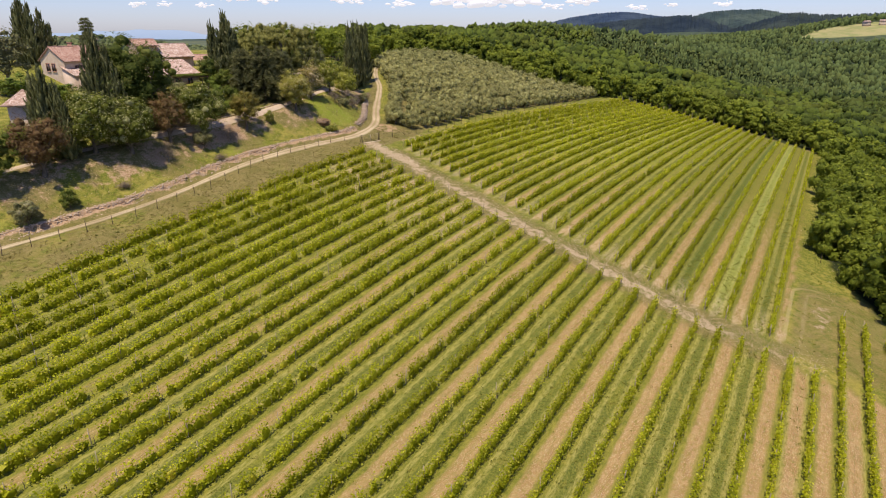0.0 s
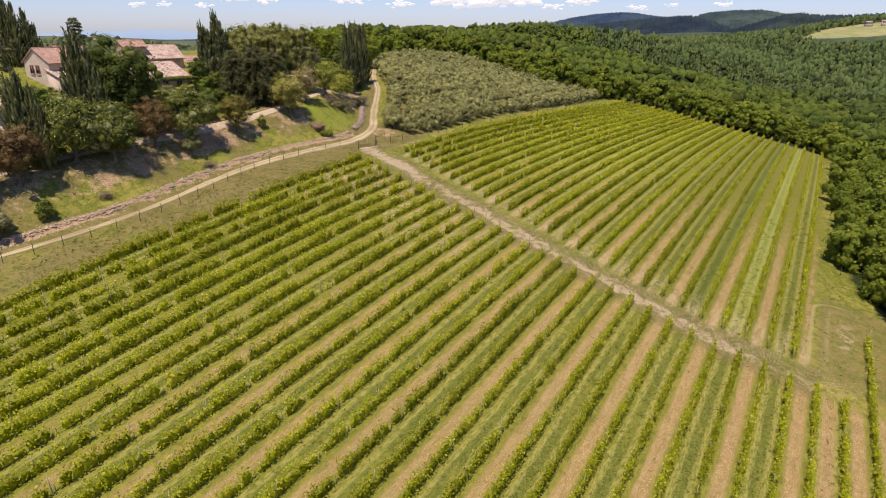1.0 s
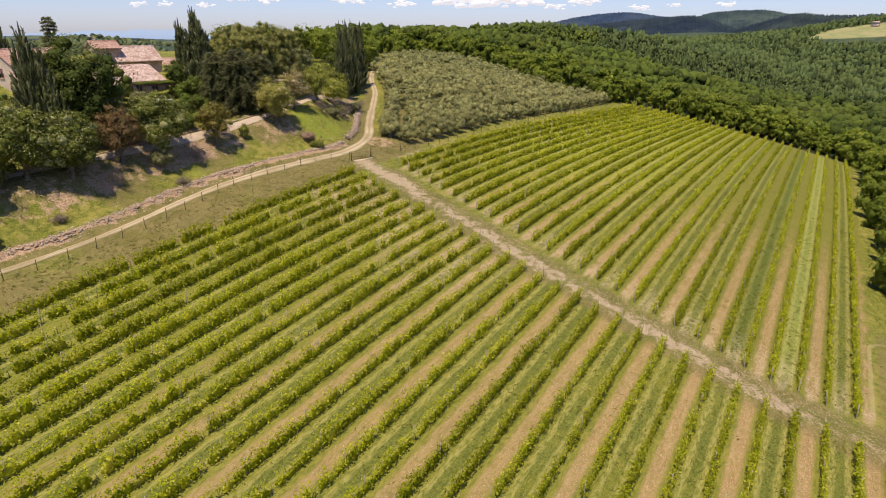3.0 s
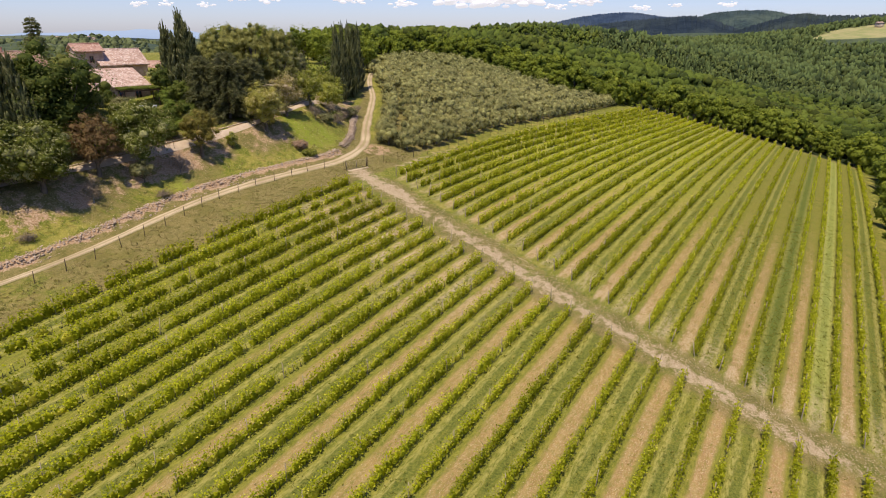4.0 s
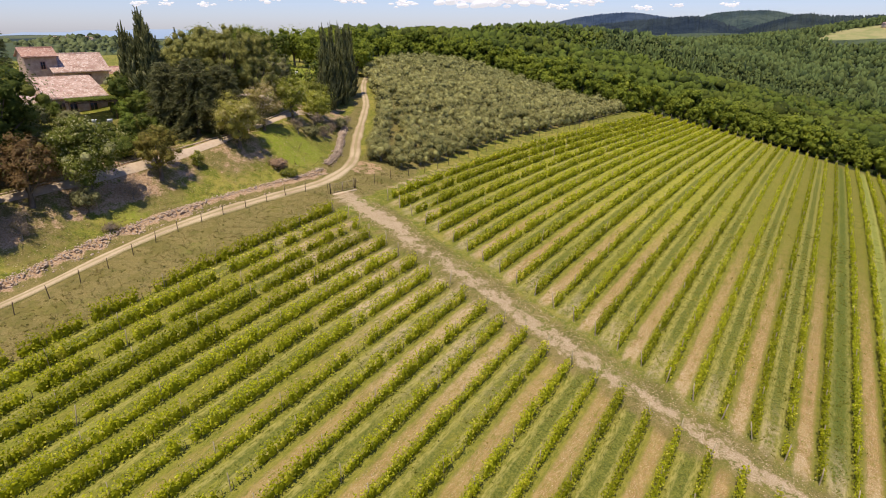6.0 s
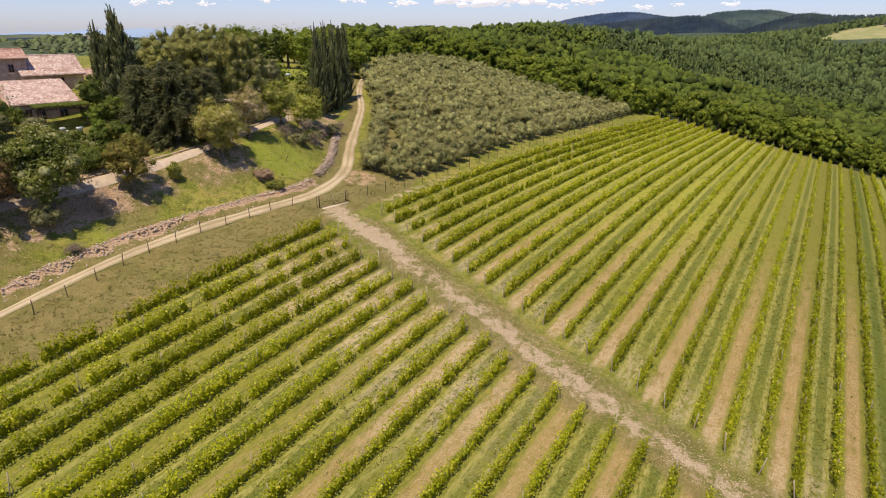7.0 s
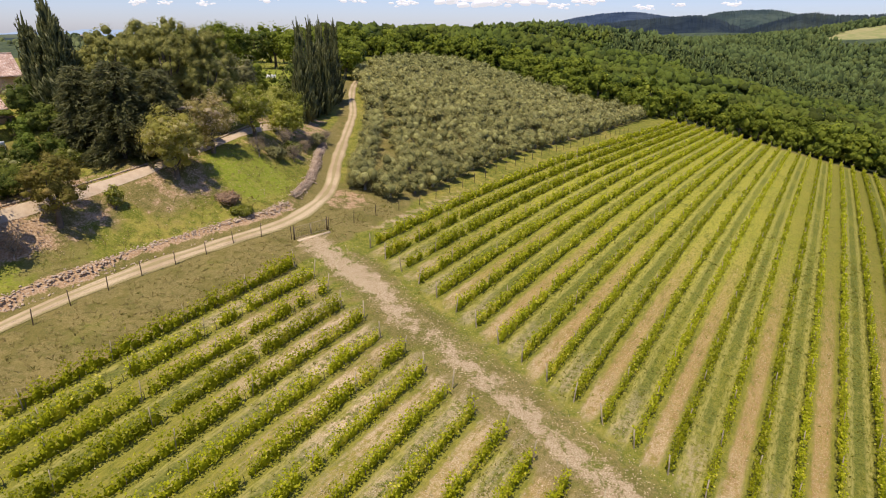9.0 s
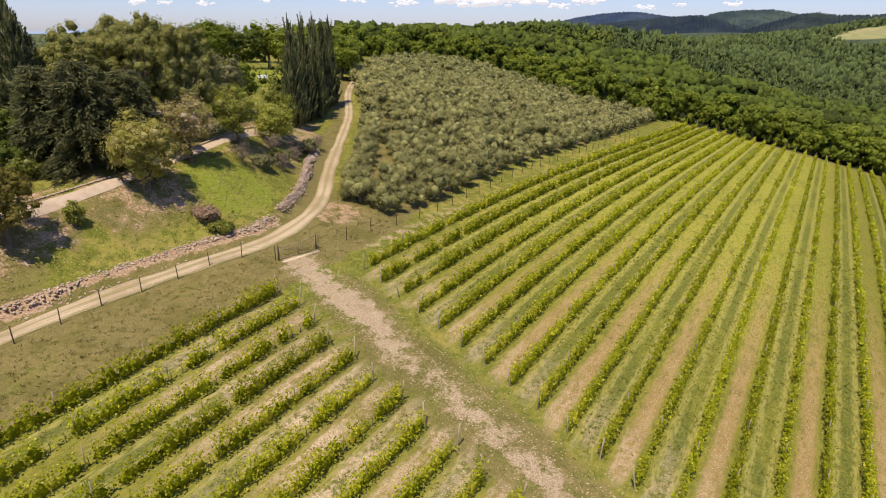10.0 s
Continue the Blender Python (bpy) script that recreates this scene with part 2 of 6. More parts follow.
    c = n.mix(n.mul(rut, n.mul(n.step(raked, 0.35, 0.62), 0.5)), c, (0.37, 0.325, 0.11))
    bend = n.math("MAXIMUM", n.add(q, -96.0), 0.0)
    ring = n.math("SQRT", n.add(n.mul(bend, bend), n.mul(n.add(p, -4.8), n.add(p, -4.8))))
    wheel = n.math("SUBTRACT", 1.0, n.step(n.math("ABSOLUTE", n.add(n.math("ABSOLUTE", n.add(n.add(ring, n.mul(wob, 0.5)), -2.85)), -0.95)), 0.12, 0.34))
    pale_alley = n.mul(n.mul(n.step(n.math("ABSOLUTE", n.add(p, -(FIRST + STEP * 24.5))), 1.0, 0.5), upper), n.step(mid, 0.25, 0.5))
    c = n.mix(n.mul(pale_alley, 0.4), c, n.mix(fine, (0.27, 0.31, 0.06), (0.40, 0.41, 0.13)))
    dark_alley = n.mul(n.mul(n.step(n.math("ABSOLUTE", n.add(p, -(FIRST + STEP * 22.5))), 1.1, 0.5), upper), n.step(weed, 0.3, 0.5))
    c = n.mix(n.mul(dark_alley, 0.6), c, (0.085, 0.11, 0.02))
    wheel = n.mul(wheel, n.mul(n.step(q, 78.0, 82.0), n.mul(n.step(q, 102.0, 100.0), n.step(p, 6.6, 4.6))))
    c = n.mix(n.mul(wheel, n.add(0.15, n.mul(fine, 0.6))), c, (0.42, 0.33, 0.16))
    earth = n.mix(n.step(drawn, 0.3, 0.7), (0.285, 0.165, 0.072), (0.385, 0.245, 0.112))
    earth = n.mix(n.mul(n.step(grain, 0.53, 0.61), 0.85), earth, (0.60, 0.455, 0.285))
    earth = n.mix(n.mul(n.step(raked, 0.52, 0.66), 0.55), earth, (0.18, 0.115, 0.05))
    c = n.mix(n.mul(soil, n.add(0.5, n.mul(n.step(n.add(n.mul(raked, 0.5), n.mul(weed, 0.5)), 0.4, 0.56), 0.42))), c, earth)
    dry = n.mix(n.step(grain, 0.4, 0.6), (0.105, 0.083, 0.027), (0.25, 0.185, 0.078))
    dry = n.mix(n.mul(n.step(straw, 0.53, 0.63), 0.7), dry, (0.39, 0.30, 0.155))
    dry = n.mix(n.mul(n.step(weed, 0.52, 0.64), 0.6), dry, (0.095, 0.095, 0.022))
    dry = n.mix(n.mul(n.step(n.noise(0.33, 4.0, 0.65), 0.47, 0.62), 0.55), dry, (0.095, 0.085, 0.02))
    c = n.mix(n.mul(n.step(n.add(n.attr("dry"), n.mul(n.add(mid, -0.5), 0.9)), 0.3, 0.8), 0.8), c, dry)
    stone = n.mix(n.step(grain, 0.42, 0.62), (0.29, 0.205, 0.115), (0.52, 0.415, 0.275))
    stone = n.mix(n.mul(n.step(fine, 0.5, 0.68), 0.55), stone, (0.22, 0.145, 0.07))
    c = n.mix(n.step(n.add(n.attr("lane"), n.add(n.mul(n.add(mid, -0.5), 1.5), n.mul(n.add(fine, -0.5), 1.4))), 0.4, 0.7), c, stone)
    rubble = n.mix(n.step(grain, 0.4, 0.62), (0.34, 0.24, 0.13), (0.58, 0.46, 0.31))
    near_lane = n.mul(n.attr("rubble"), n.step(n.add(n.mul(weed, 0.6), n.mul(drawn, 0.6)), 0.5, 0.68))
    c = n.mix(n.mul(near_lane, n.math("SUBTRACT", 1.0, n.step(n.math("ABSOLUTE", n.add(n.math("FRACT", n.add(k, 100.0)), -0.5)), 0.16, 0.36))), c, rubble)
    red = n.mix(n.step(fine, 0.35, 0.7), (0.28, 0.17, 0.09), (0.47, 0.325, 0.205))
    red = n.mix(n.mul(n.step(grain, 0.55, 0.65), 0.5), red, (0.60, 0.47, 0.34))
    c = n.mix(n.step(n.add(n.attr("bare"), n.add(n.mul(n.add(mid, -0.5), 1.1), n.mul(n.add(fine, -0.5), 0.6))), 0.4, 0.65), c, red)
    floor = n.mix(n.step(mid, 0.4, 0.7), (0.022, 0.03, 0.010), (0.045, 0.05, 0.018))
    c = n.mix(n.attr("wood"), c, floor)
    hazed_far_wood = n.mix(n.step(n.noise(0.09, 4.0, 0.7), 0.35, 0.65), (0.040, 0.055, 0.030), (0.085, 0.105, 0.05))
    hazed_far_wood = n.mix(n.mul(n.step(n.noise(0.006, 3.0), 0.5, 0.65), 0.6), hazed_far_wood, (0.03, 0.048, 0.036))
    # Distance haze put into the colour: the wood turns bluer past y 1350.
    hazed_far_wood = n.mix(n.step(y, 1350.0, 1700.0), hazed_far_wood, n.mix(n.step(n.noise(0.004, 3.0), 0.42, 0.58), (0.020, 0.033, 0.036), (0.05, 0.075, 0.06)))
    c = n.mix(n.attr("hills"), c, hazed_far_wood)
    field = n.mix(n.step(n.noise(0.02, 3.0), 0.4, 0.6), (0.17, 0.175, 0.09), (0.125, 0.145, 0.075))
    c = n.mix(n.attr("field"), c, field)
    pale = n.mix(n.step(n.noise(0.05, 3.0), 0.4, 0.6), (0.31, 0.275, 0.125), (0.23, 0.235, 0.09))
    for fx, fy, wide, deep in ((770, 1035, 190, 62), (236, 762, 34, 20)):
        u, v = n.mul(n.add(x, -fx), 1.0 / wide), n.mul(n.add(y, -fy), 1.0 / deep)
        c = n.mix(n.step(n.add(n.mul(u, u), n.mul(v, v)), 1.05, 0.9), c, pale)
    h = n.add(n.mul(weed, 0.6), n.add(n.mul(fine, 0.7), n.mul(grain, 0.5)))
    return n.finish(c, 0.95, n.bump(h, 0.8, 0.1), specular=0.1)


M_GROUND = ground_material()
def track_material():
    n = Nodes("pale_dirt")
    g, f, s = n.noise(0.2, 5.0), n.noise(7.0, 4.0, 0.7), n.attr("side")
    c = n.mix(n.step(g, 0.3, 0.7), (0.37, 0.27, 0.165), (0.50, 0.385, 0.25))
    c = n.mix(n.mul(n.step(f, 0.5, 0.7), 0.6), c, (0.26, 0.195, 0.11))
    grass = n.mix(n.step(f, 0.35, 0.65), (0.20, 0.175, 0.06), (0.31, 0.25, 0.12))
    mid = n.math("SUBTRACT", 1.0, n.step(n.add(n.math("ABSOLUTE", s), n.mul(n.add(g, -0.5), 0.5)), 0.12, 0.34))
    rim = n.step(n.add(n.math("ABSOLUTE", s), n.mul(n.add(f, -0.5), 0.7)), 0.62, 0.92)
    c = n.mix(n.mul(n.math("MAXIMUM", n.mul(mid, 0.75), rim), n.step(f, 0.25, 0.5)), c, grass)
    return n.finish(c, 0.95, n.bump(f, 0.6, 0.05), specular=0.1)


M_DIRT = track_material()
M_GRAVEL = plain("grey_gravel", (0.44, 0.325, 0.225), (0.56, 0.435, 0.315), 1.2, 0.95, 0.6, 0.03, 12.0)
M_STONE = plain("dry_stone", (0.36, 0.26, 0.185), (0.60, 0.465, 0.35), 1.6, 0.9, 0.7, 0.03)
M_PEBBLE = plain("pale_pebbles", (0.50, 0.37, 0.23), (0.70, 0.55, 0.37), 0.7, 0.9, 0.4, 0.02)
M_POST = plain("weathered_post", (0.30, 0.235, 0.14), (0.47, 0.385, 0.25), 3.0, 0.9)
M_RUST = plain("rusty_iron", (0.07, 0.045, 0.03), (0.12, 0.08, 0.055), 6.0, 0.7, metal=0.3)
M_WIRE = plain("fence_wire", (0.10, 0.08, 0.055), (0.15, 0.125, 0.09), 3.0, 0.8)
M_BARK = plain("tree_bark", (0.085, 0.065, 0.045), (0.17, 0.135, 0.10), 2.0, 0.95, 0.8, 0.04)
M_PALEBARK = plain("grey_olive_bark", (0.15, 0.13, 0.105), (0.26, 0.235, 0.20), 2.0, 0.95, 0.8, 0.04)
M_VINE = foliage("vine_leaves", (0.34, 0.355, 0.015), (0.67, 0.67, 0.034), (0.88, 0.79, 0.12), 0.62, 0.6, 0.25, 0.05, share=0.13, mottle=0.1)
M_OLIVE = foliage("olive_leaves", (0.30, 0.28, 0.095), (0.51, 0.46, 0.175), (0.55, 0.495, 0.22), 0.5, 0.5, 0.3, mottle=0.2)
M_OAK = foliage("oak_leaves", (0.125, 0.165, 0.016), (0.33, 0.37, 0.042), (0.46, 0.48, 0.065), 0.5, 0.55, 0.12, 0.15)
def canopy_material(name, shade, lit, warm):
    """Tree tops with a tone of their own, leaf by leaf mottled."""
    n = Nodes(name)
    fine, coarse = n.noise(3.2, 3.0, 0.7), n.noise(0.03, 2.0)
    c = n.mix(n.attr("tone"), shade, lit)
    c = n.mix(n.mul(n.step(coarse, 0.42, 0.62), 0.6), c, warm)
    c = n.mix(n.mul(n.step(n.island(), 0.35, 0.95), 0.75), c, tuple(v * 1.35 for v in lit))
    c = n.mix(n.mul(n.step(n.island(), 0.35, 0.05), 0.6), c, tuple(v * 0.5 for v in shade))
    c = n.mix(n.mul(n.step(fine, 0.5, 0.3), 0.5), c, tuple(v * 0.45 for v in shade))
    return n.finish(c, 0.75, n.bump(fine, 0.8, 0.3), through=0.3, specular=0.15)


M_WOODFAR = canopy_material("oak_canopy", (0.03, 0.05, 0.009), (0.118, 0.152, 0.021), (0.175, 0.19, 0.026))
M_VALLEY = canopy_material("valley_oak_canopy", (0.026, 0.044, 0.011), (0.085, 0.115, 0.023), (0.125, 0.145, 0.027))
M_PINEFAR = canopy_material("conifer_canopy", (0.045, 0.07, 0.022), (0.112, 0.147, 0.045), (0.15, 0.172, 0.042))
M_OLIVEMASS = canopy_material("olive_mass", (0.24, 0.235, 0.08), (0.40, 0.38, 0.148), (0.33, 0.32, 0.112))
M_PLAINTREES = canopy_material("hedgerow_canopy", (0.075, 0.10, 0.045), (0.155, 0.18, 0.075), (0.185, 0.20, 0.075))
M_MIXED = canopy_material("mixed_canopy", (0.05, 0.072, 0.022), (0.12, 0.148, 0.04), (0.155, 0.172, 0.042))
M_WEED = foliage("weed_blades", (0.18, 0.175, 0.035), (0.30, 0.27, 0.08), (0.40, 0.32, 0.14), 0.45, 0.6, 0.4, mottle=0.15)
M_BLOOM = foliage("brownish_blossom", (0.36, 0.30, 0.08), (0.64, 0.53, 0.21), (0.80, 0.64, 0.46), 0.52, 0.5, 0.4, share=0.26, mottle=0.3)
M_DARK = foliage("dark_oak_leaves", (0.075, 0.105, 0.015), (0.205, 0.235, 0.038), (0.36, 0.355, 0.085), 0.5, 0.55, 0.3, 0.15, share=0.16, mottle=0.3)
M_LAUREL = foliage("glossy_laurel_leaves", (0.10, 0.12, 0.014), (0.28, 0.295, 0.042), (0.60, 0.56, 0.26), 0.48, 0.5, 0.4, 0.18, share=0.2, mottle=0.25)
M_YELLOW = foliage("yellow_green_leaves", (0.21, 0.225, 0.026), (0.50, 0.50, 0.075), (0.70, 0.64, 0.26), 0.55, 0.5, 0.4, 0.18, share=0.18, mottle=0.25)
M_MEDLAR = foliage("olive_brown_leaves", (0.24, 0.225, 0.036), (0.50, 0.455, 0.095), (0.72, 0.60, 0.34), 0.52, 0.5, 0.4, 0.18, share=0.2, mottle=0.25)
M_HOLM = foliage("brownish_oak_leaves", (0.13, 0.115, 0.022), (0.31, 0.26, 0.05), (0.42, 0.30, 0.09), 0.45, 0.55, 0.4, 0.18, share=0.14, mottle=0.25)
M_LIME = foliage("lime_hedge_leaves", (0.11, 0.16, 0.015), (0.28, 0.32, 0.035), None, 0.25, 0.5, 0.5)
M_PLUM = foliage("purple_brown_leaves", (0.16, 0.085, 0.035), (0.30, 0.19, 0.075), (0.26, 0.235, 0.06), 0.42, 0.5, 0.5)
M_CYPRESS = foliage("cypress_sprays", (0.085, 0.092, 0.032), (0.225, 0.23, 0.082), (0.36, 0.34, 0.155), 0.4, 0.6, 0.4, share=0.12, mottle=0.3)
M_PINE = foliage("pine_needles", (0.24, 0.235, 0.055), (0.50, 0.465, 0.125), (0.62, 0.56, 0.2), 0.45, 0.6, 0.25, mottle=0.3)
M_CEDAR = foliage("dark_conifer_needles", (0.10, 0.105, 0.036), (0.225, 0.22, 0.085), (0.31, 0.28, 0.13), 0.42, 0.6, 0.3)
M_SHRUB = foliage("grey_shrub_leaves", (0.17, 0.165, 0.06), (0.31, 0.29, 0.115), (0.42, 0.37, 0.2), 0.35, 0.6, 0.6)
M_DRYSHRUB = foliage("dry_twigs", (0.22, 0.165, 0.11), (0.40, 0.31, 0.21), None, 0.25, 0.8, 0.6)
M_PINKSHRUB = foliage("pinkish_shrub_leaves", (0.28, 0.17, 0.10), (0.50, 0.34, 0.22), (0.62, 0.48, 0.33), 0.4, 0.6, 0.6)
M_GRASS = foliage("grass_blades", (0.19, 0.205, 0.02), (0.38, 0.35, 0.06), (0.46, 0.37, 0.13), 0.45, 0.6, 0.3)
M_HAY = foliage("dry_grass_blades", (0.19, 0.15, 0.04), (0.34, 0.265, 0.10), (0.44, 0.35, 0.17), 0.35, 0.6, 0.4)
def roof_material(name, dark, mid, pale):
    n = Nodes(name)
    v = n.local()
    c = n.mix(n.step(n.noise(0.7, 3.0, vector=v), 0.35, 0.65), dark, mid)
    c = n.mix(n.mul(n.step(n.noise(2.6, 3.0, 0.7, vector=v), 0.5, 0.62), 0.85), c, pale)
    c = n.mix(n.mul(n.step(n.noise(3.7, 3.0, 0.7, vector=n.position()), 0.55, 0.65), 0.8), c, tuple(x * 0.45 for x in dark))
    return n.finish(c, 0.9, n.bump(n.noise(9.0, 2.0, vector=v), 0.5, 0.04), specular=0.15)


M_TILE = roof_material("tile_roof", (0.345, 0.215, 0.165), (0.48, 0.335, 0.27), (0.64, 0.53, 0.45))
M_TILE_RED = roof_material("tile_red_roof", (0.31, 0.165, 0.12), (0.41, 0.245, 0.185), (0.51, 0.37, 0.30))
M_RUBBLE = plain("rubble_stone_wall", (0.40, 0.27, 0.19), (0.58, 0.43, 0.32), 1.4, 0.95, 0.8, 0.05, 3.5)
M_PLASTER = plain("beige_plaster", (0.52, 0.39, 0.285), (0.61, 0.485, 0.37), 0.7, 0.95, 0.2, 0.01)
M_PINK = plain("pink_plaster", (0.50, 0.36, 0.27), (0.58, 0.45, 0.35), 0.7, 0.95, 0.2, 0.01)
M_SHUTTER = plain("brown_shutter", (0.10, 0.06, 0.035), (0.15, 0.09, 0.055), 4.0, 0.6)
M_BRICK = plain("chimney_brick", (0.32, 0.15, 0.10), (0.42, 0.23, 0.16), 3.0, 0.9)
M_WHITE = plain("white_fabric", (0.78, 0.77, 0.74), (0.84, 0.83, 0.80), 3.0, 0.7, 0.1)
# Clouds glow by themselves over a grey base, in place of sunlit white.
M_CLOUD = bpy.data.materials.new("cloud_glow")
M_CLOUD.use_nodes = True
M_CLOUD.node_tree.nodes["Principled BSDF"].inputs["Base Color"].default_value = (0.2, 0.2, 0.2, 1)
M_CLOUD.node_tree.nodes["Principled BSDF"].inputs["Emission Color"].default_value = (0.93, 0.89, 0.94, 1)
M_CLOUD.node_tree.nodes["Principled BSDF"].inputs["Emission Strength"].default_value = 0.75


def glass_material():
    n = Nodes("window_glass")
    return n.finish((0.025, 0.028, 0.03), 0.12, specular=0.6)


M_GLASS = glass_material()


# ---- building helpers ----
RNG = np.random.default_rng(7)


def raw_mesh(name, verts, faces, mats, index=None, smooth=False):
    """A mesh from vertex rows and face rows of one width."""
    verts, faces = np.asarray(verts, np.float32), np.asarray(faces, np.int32)
    me = bpy.data.meshes.new(name)
    me.vertices.add(len(verts))
    me.vertices.foreach_set("co", verts.ravel())
    me.loops.add(faces.size)
    me.loops.foreach_set("vertex_index", faces.ravel())
    me.polygons.add(len(faces))
    me.polygons.foreach_set("loop_start", np.arange(0, faces.size, faces.shape[1], dtype=np.int32))
    for m in mats if isinstance(mats, (list, tuple)) else [mats]:
        me.materials.append(m)
    if index is not None:
        me.polygons.foreach_set("material_index", np.asarray(index, np.int32))
    if smooth:
        me.polygons.foreach_set("use_smooth", np.ones(len(faces), bool))
    me.update(calc_edges=True)
    return me


def join(parts):
    """One (verts, faces) out of several."""
    vs, fs, n = [], [], 0
    for v, f in parts:
        vs.append(np.asarray(v, float)), fs.append(np.asarray(f, int) + n)
        n += len(v)
    return np.concatenate(vs), np.concatenate(fs)


def part_of(name, me, parent, label=""):
    ob = new(name, me)
    ob.parent = parent
    if label:
        ob["label"] = label
    return ob


def thing(name, label, category, group="", kind="", at=(0, 0, 0), turn=0.0, size=1.0):
    ob = new(name)
    ob.empty_display_size = 0.3
    ob.matrix_basis = pose(*at, 0, 0, turn) @ Matrix.Diagonal((size, size, size, 1))
    return tagged(ob, label, category, group, kind)


def unit(v):
    return v / np.maximum(np.linalg.norm(v, axis=-1, keepdims=True), 1e-9)


def leaf_quads(rng, centres, size, facing=None, keep=0.8, slim=0.6):
    """Small leaf-shaped quads about the centres."""
    n = len(centres)
    f = rng.normal(size=(n, 3))
    if facing is not None:
        f = unit(f) * (1 - keep) + facing * keep
    f = unit(f)
    t = unit(np.cross(f, rng.normal(size=(n, 3))))
    b = np.cross(f, t)
    s = (np.asarray(size) * (0.7 + 0.6 * rng.random(n)))[:, None]
    bend = f * s * 0.18
    v = np.stack([centres + t * s, centres + b * s * slim - bend, centres - t * s, centres - b * s * slim - bend], 1).reshape(-1, 3)
    return v, np.arange(4 * n).reshape(n, 4)


def sprays(rng, centres, lengths, along, width):
    """Slender upright quads, like conifer sprays or grass blades."""
    n = len(centres)
    side = unit(np.cross(along, rng.normal(size=(n, 3)))) * (np.asarray(width) * np.ones(n))[:, None]
    top = along * np.asarray(lengths)[:, None]
    v = np.stack([centres - side * 0.6, centres + side * 0.6, centres + top * 0.6 + side, centres + top], 1).reshape(-1, 3)
    return v, np.arange(4 * n).reshape(n, 4)


def tube(points, radii, sides=6):
    pts, vs = np.asarray(points, float), []
    for i, (c, r) in enumerate(zip(pts, radii)):
        d = unit(pts[min(i + 1, len(pts) - 1)] - pts[max(i - 1, 0)])
        a = unit(np.cross(d, (0.31, 0.95, 0.12)))
        b = np.cross(d, a)
        w = np.arange(sides) * 2 * np.pi / sides
        vs.append(c + r * (np.cos(w)[:, None] * a + np.sin(w)[:, None] * b))
    fs = [(i * sides + j, i * sides + (j + 1) % sides, (i + 1) * sides + (j + 1) % sides, (i + 1) * sides + j) for i in range(len(pts) - 1) for j in range(sides)]
    return np.concatenate(vs), np.array(fs)


def box(x0, y0, z0, x1, y1, z1):
    v = np.array([(x, y, z) for z in (z0, z1) for y in (y0, y1) for x in (x0, x1)], float)
    return v, np.array([(0, 2, 3, 1), (4, 5, 7, 6), (0, 1, 5, 4), (2, 6, 7, 3), (0, 4, 6, 2), (1, 3, 7, 5)])


def strip(line, half, lift, step=1.5, ragged=0.0, seed=1.0, wider=0.0, shift=0.0):
    """A ribbon laid on the ground along a line of points."""
    pts = smooth_line(line, step)
    d = unit(np.gradient(pts, axis=0))
    n = np.stack([-d[:, 1], d[:, 0]], 1)
    cols = np.linspace(-1, 1, 7)
    wide = ramp(84, 114, pts[:, 1])
    edge = (half + wider * wide * (1 - 0.45 * ramp(142, 166, pts[:, 1]))) * (1 + ragged * lump(pts[:, 0], pts[:, 1], 2.0, seed))
    g = pts[:, None, :] + n[:, None, :] * ((cols[None, :] * edge[:, None] + (shift * (1 - wide))[:, None])[..., None])
    z = height(g[..., 0], g[..., 1]) + lift * (1 - 0.75 * np.abs(cols) ** 4)
    v = np.concatenate([g, z[..., None]], 2).reshape(-1, 3)
    k = len(cols)
    f = [(i * k + j, (i + 1) * k + j, (i + 1) * k + j + 1, i * k + j + 1) for i in range(len(pts) - 1) for j in range(k - 1)]
    return v, np.array(f)[:, ::-1]


def with_side(me):
    """Where each point of a ribbon lies between its two edges, -1 to 1."""
    me.attributes.new("side", "FLOAT", "POINT").data.foreach_set("value", np.tile(np.linspace(-1, 1, 7), len(me.vertices) // 7).astype(np.float32))
    return me


def smooth_line(line, step):
    """Points at even steps along a rounded line."""
    line = np.asarray(line, float)
    for _ in range(2):
        a, b = line[:-1], line[1:]
        line = np.concatenate([line[:1], np.stack([a * 0.75 + b * 0.25, a * 0.25 + b * 0.75], 1).reshape(-1, line.shape[1]), line[-1:]])
    s = np.concatenate([[0], np.cumsum(np.linalg.norm(np.diff(line, axis=0), axis=1))])
    u = np.linspace(0, s[-1], max(2, int(s[-1] / step) + 1))
    return np.stack([np.interp(u, s, line[:, i]) for i in range(line.shape[1])], 1)


def shell(rings, seg):
    """A closed cap of rings (height, radius) with a tip: a rough crown before it is made uneven."""
    v = [(r * math.cos(6.2832 * (s + 0.5 * (k % 2)) / seg), r * math.sin(6.2832 * (s + 0.5 * (k % 2)) / seg), z) for k, (z, r) in enumerate(rings) for s in range(seg)]
    v.append((0, 0, 1.0))
    f = []
    for k in range(len(rings) - 1):
        for s in range(seg):
            a, c, d, e = k * seg + s, k * seg + (s + 1) % seg, (k + 1) * seg + s, (k + 1) * seg + (s + 1) % seg
            f += [(a, c, e), (a, e, d)]
    k = (len(rings) - 1) * seg
    return np.array(v), np.array(f + [(k + s, k + (s + 1) % seg, len(v) - 1) for s in range(seg)])


# ---- ground ----
def spread(a, b, near, far_to, growth=1.085):
    out, step = [], near
    while a - sum(out) > far_to[0]:
        step *= growth
        out.append(step)
    left = [a - s for s in np.cumsum(out)][::-1]
    out, step = [], near
    while b + sum(out) < far_to[1]:
        step *= growth
        out.append(step)
    return np.array(left + list(np.arange(a, b, near)) + [b] + [b + s for s in np.cumsum(out)])


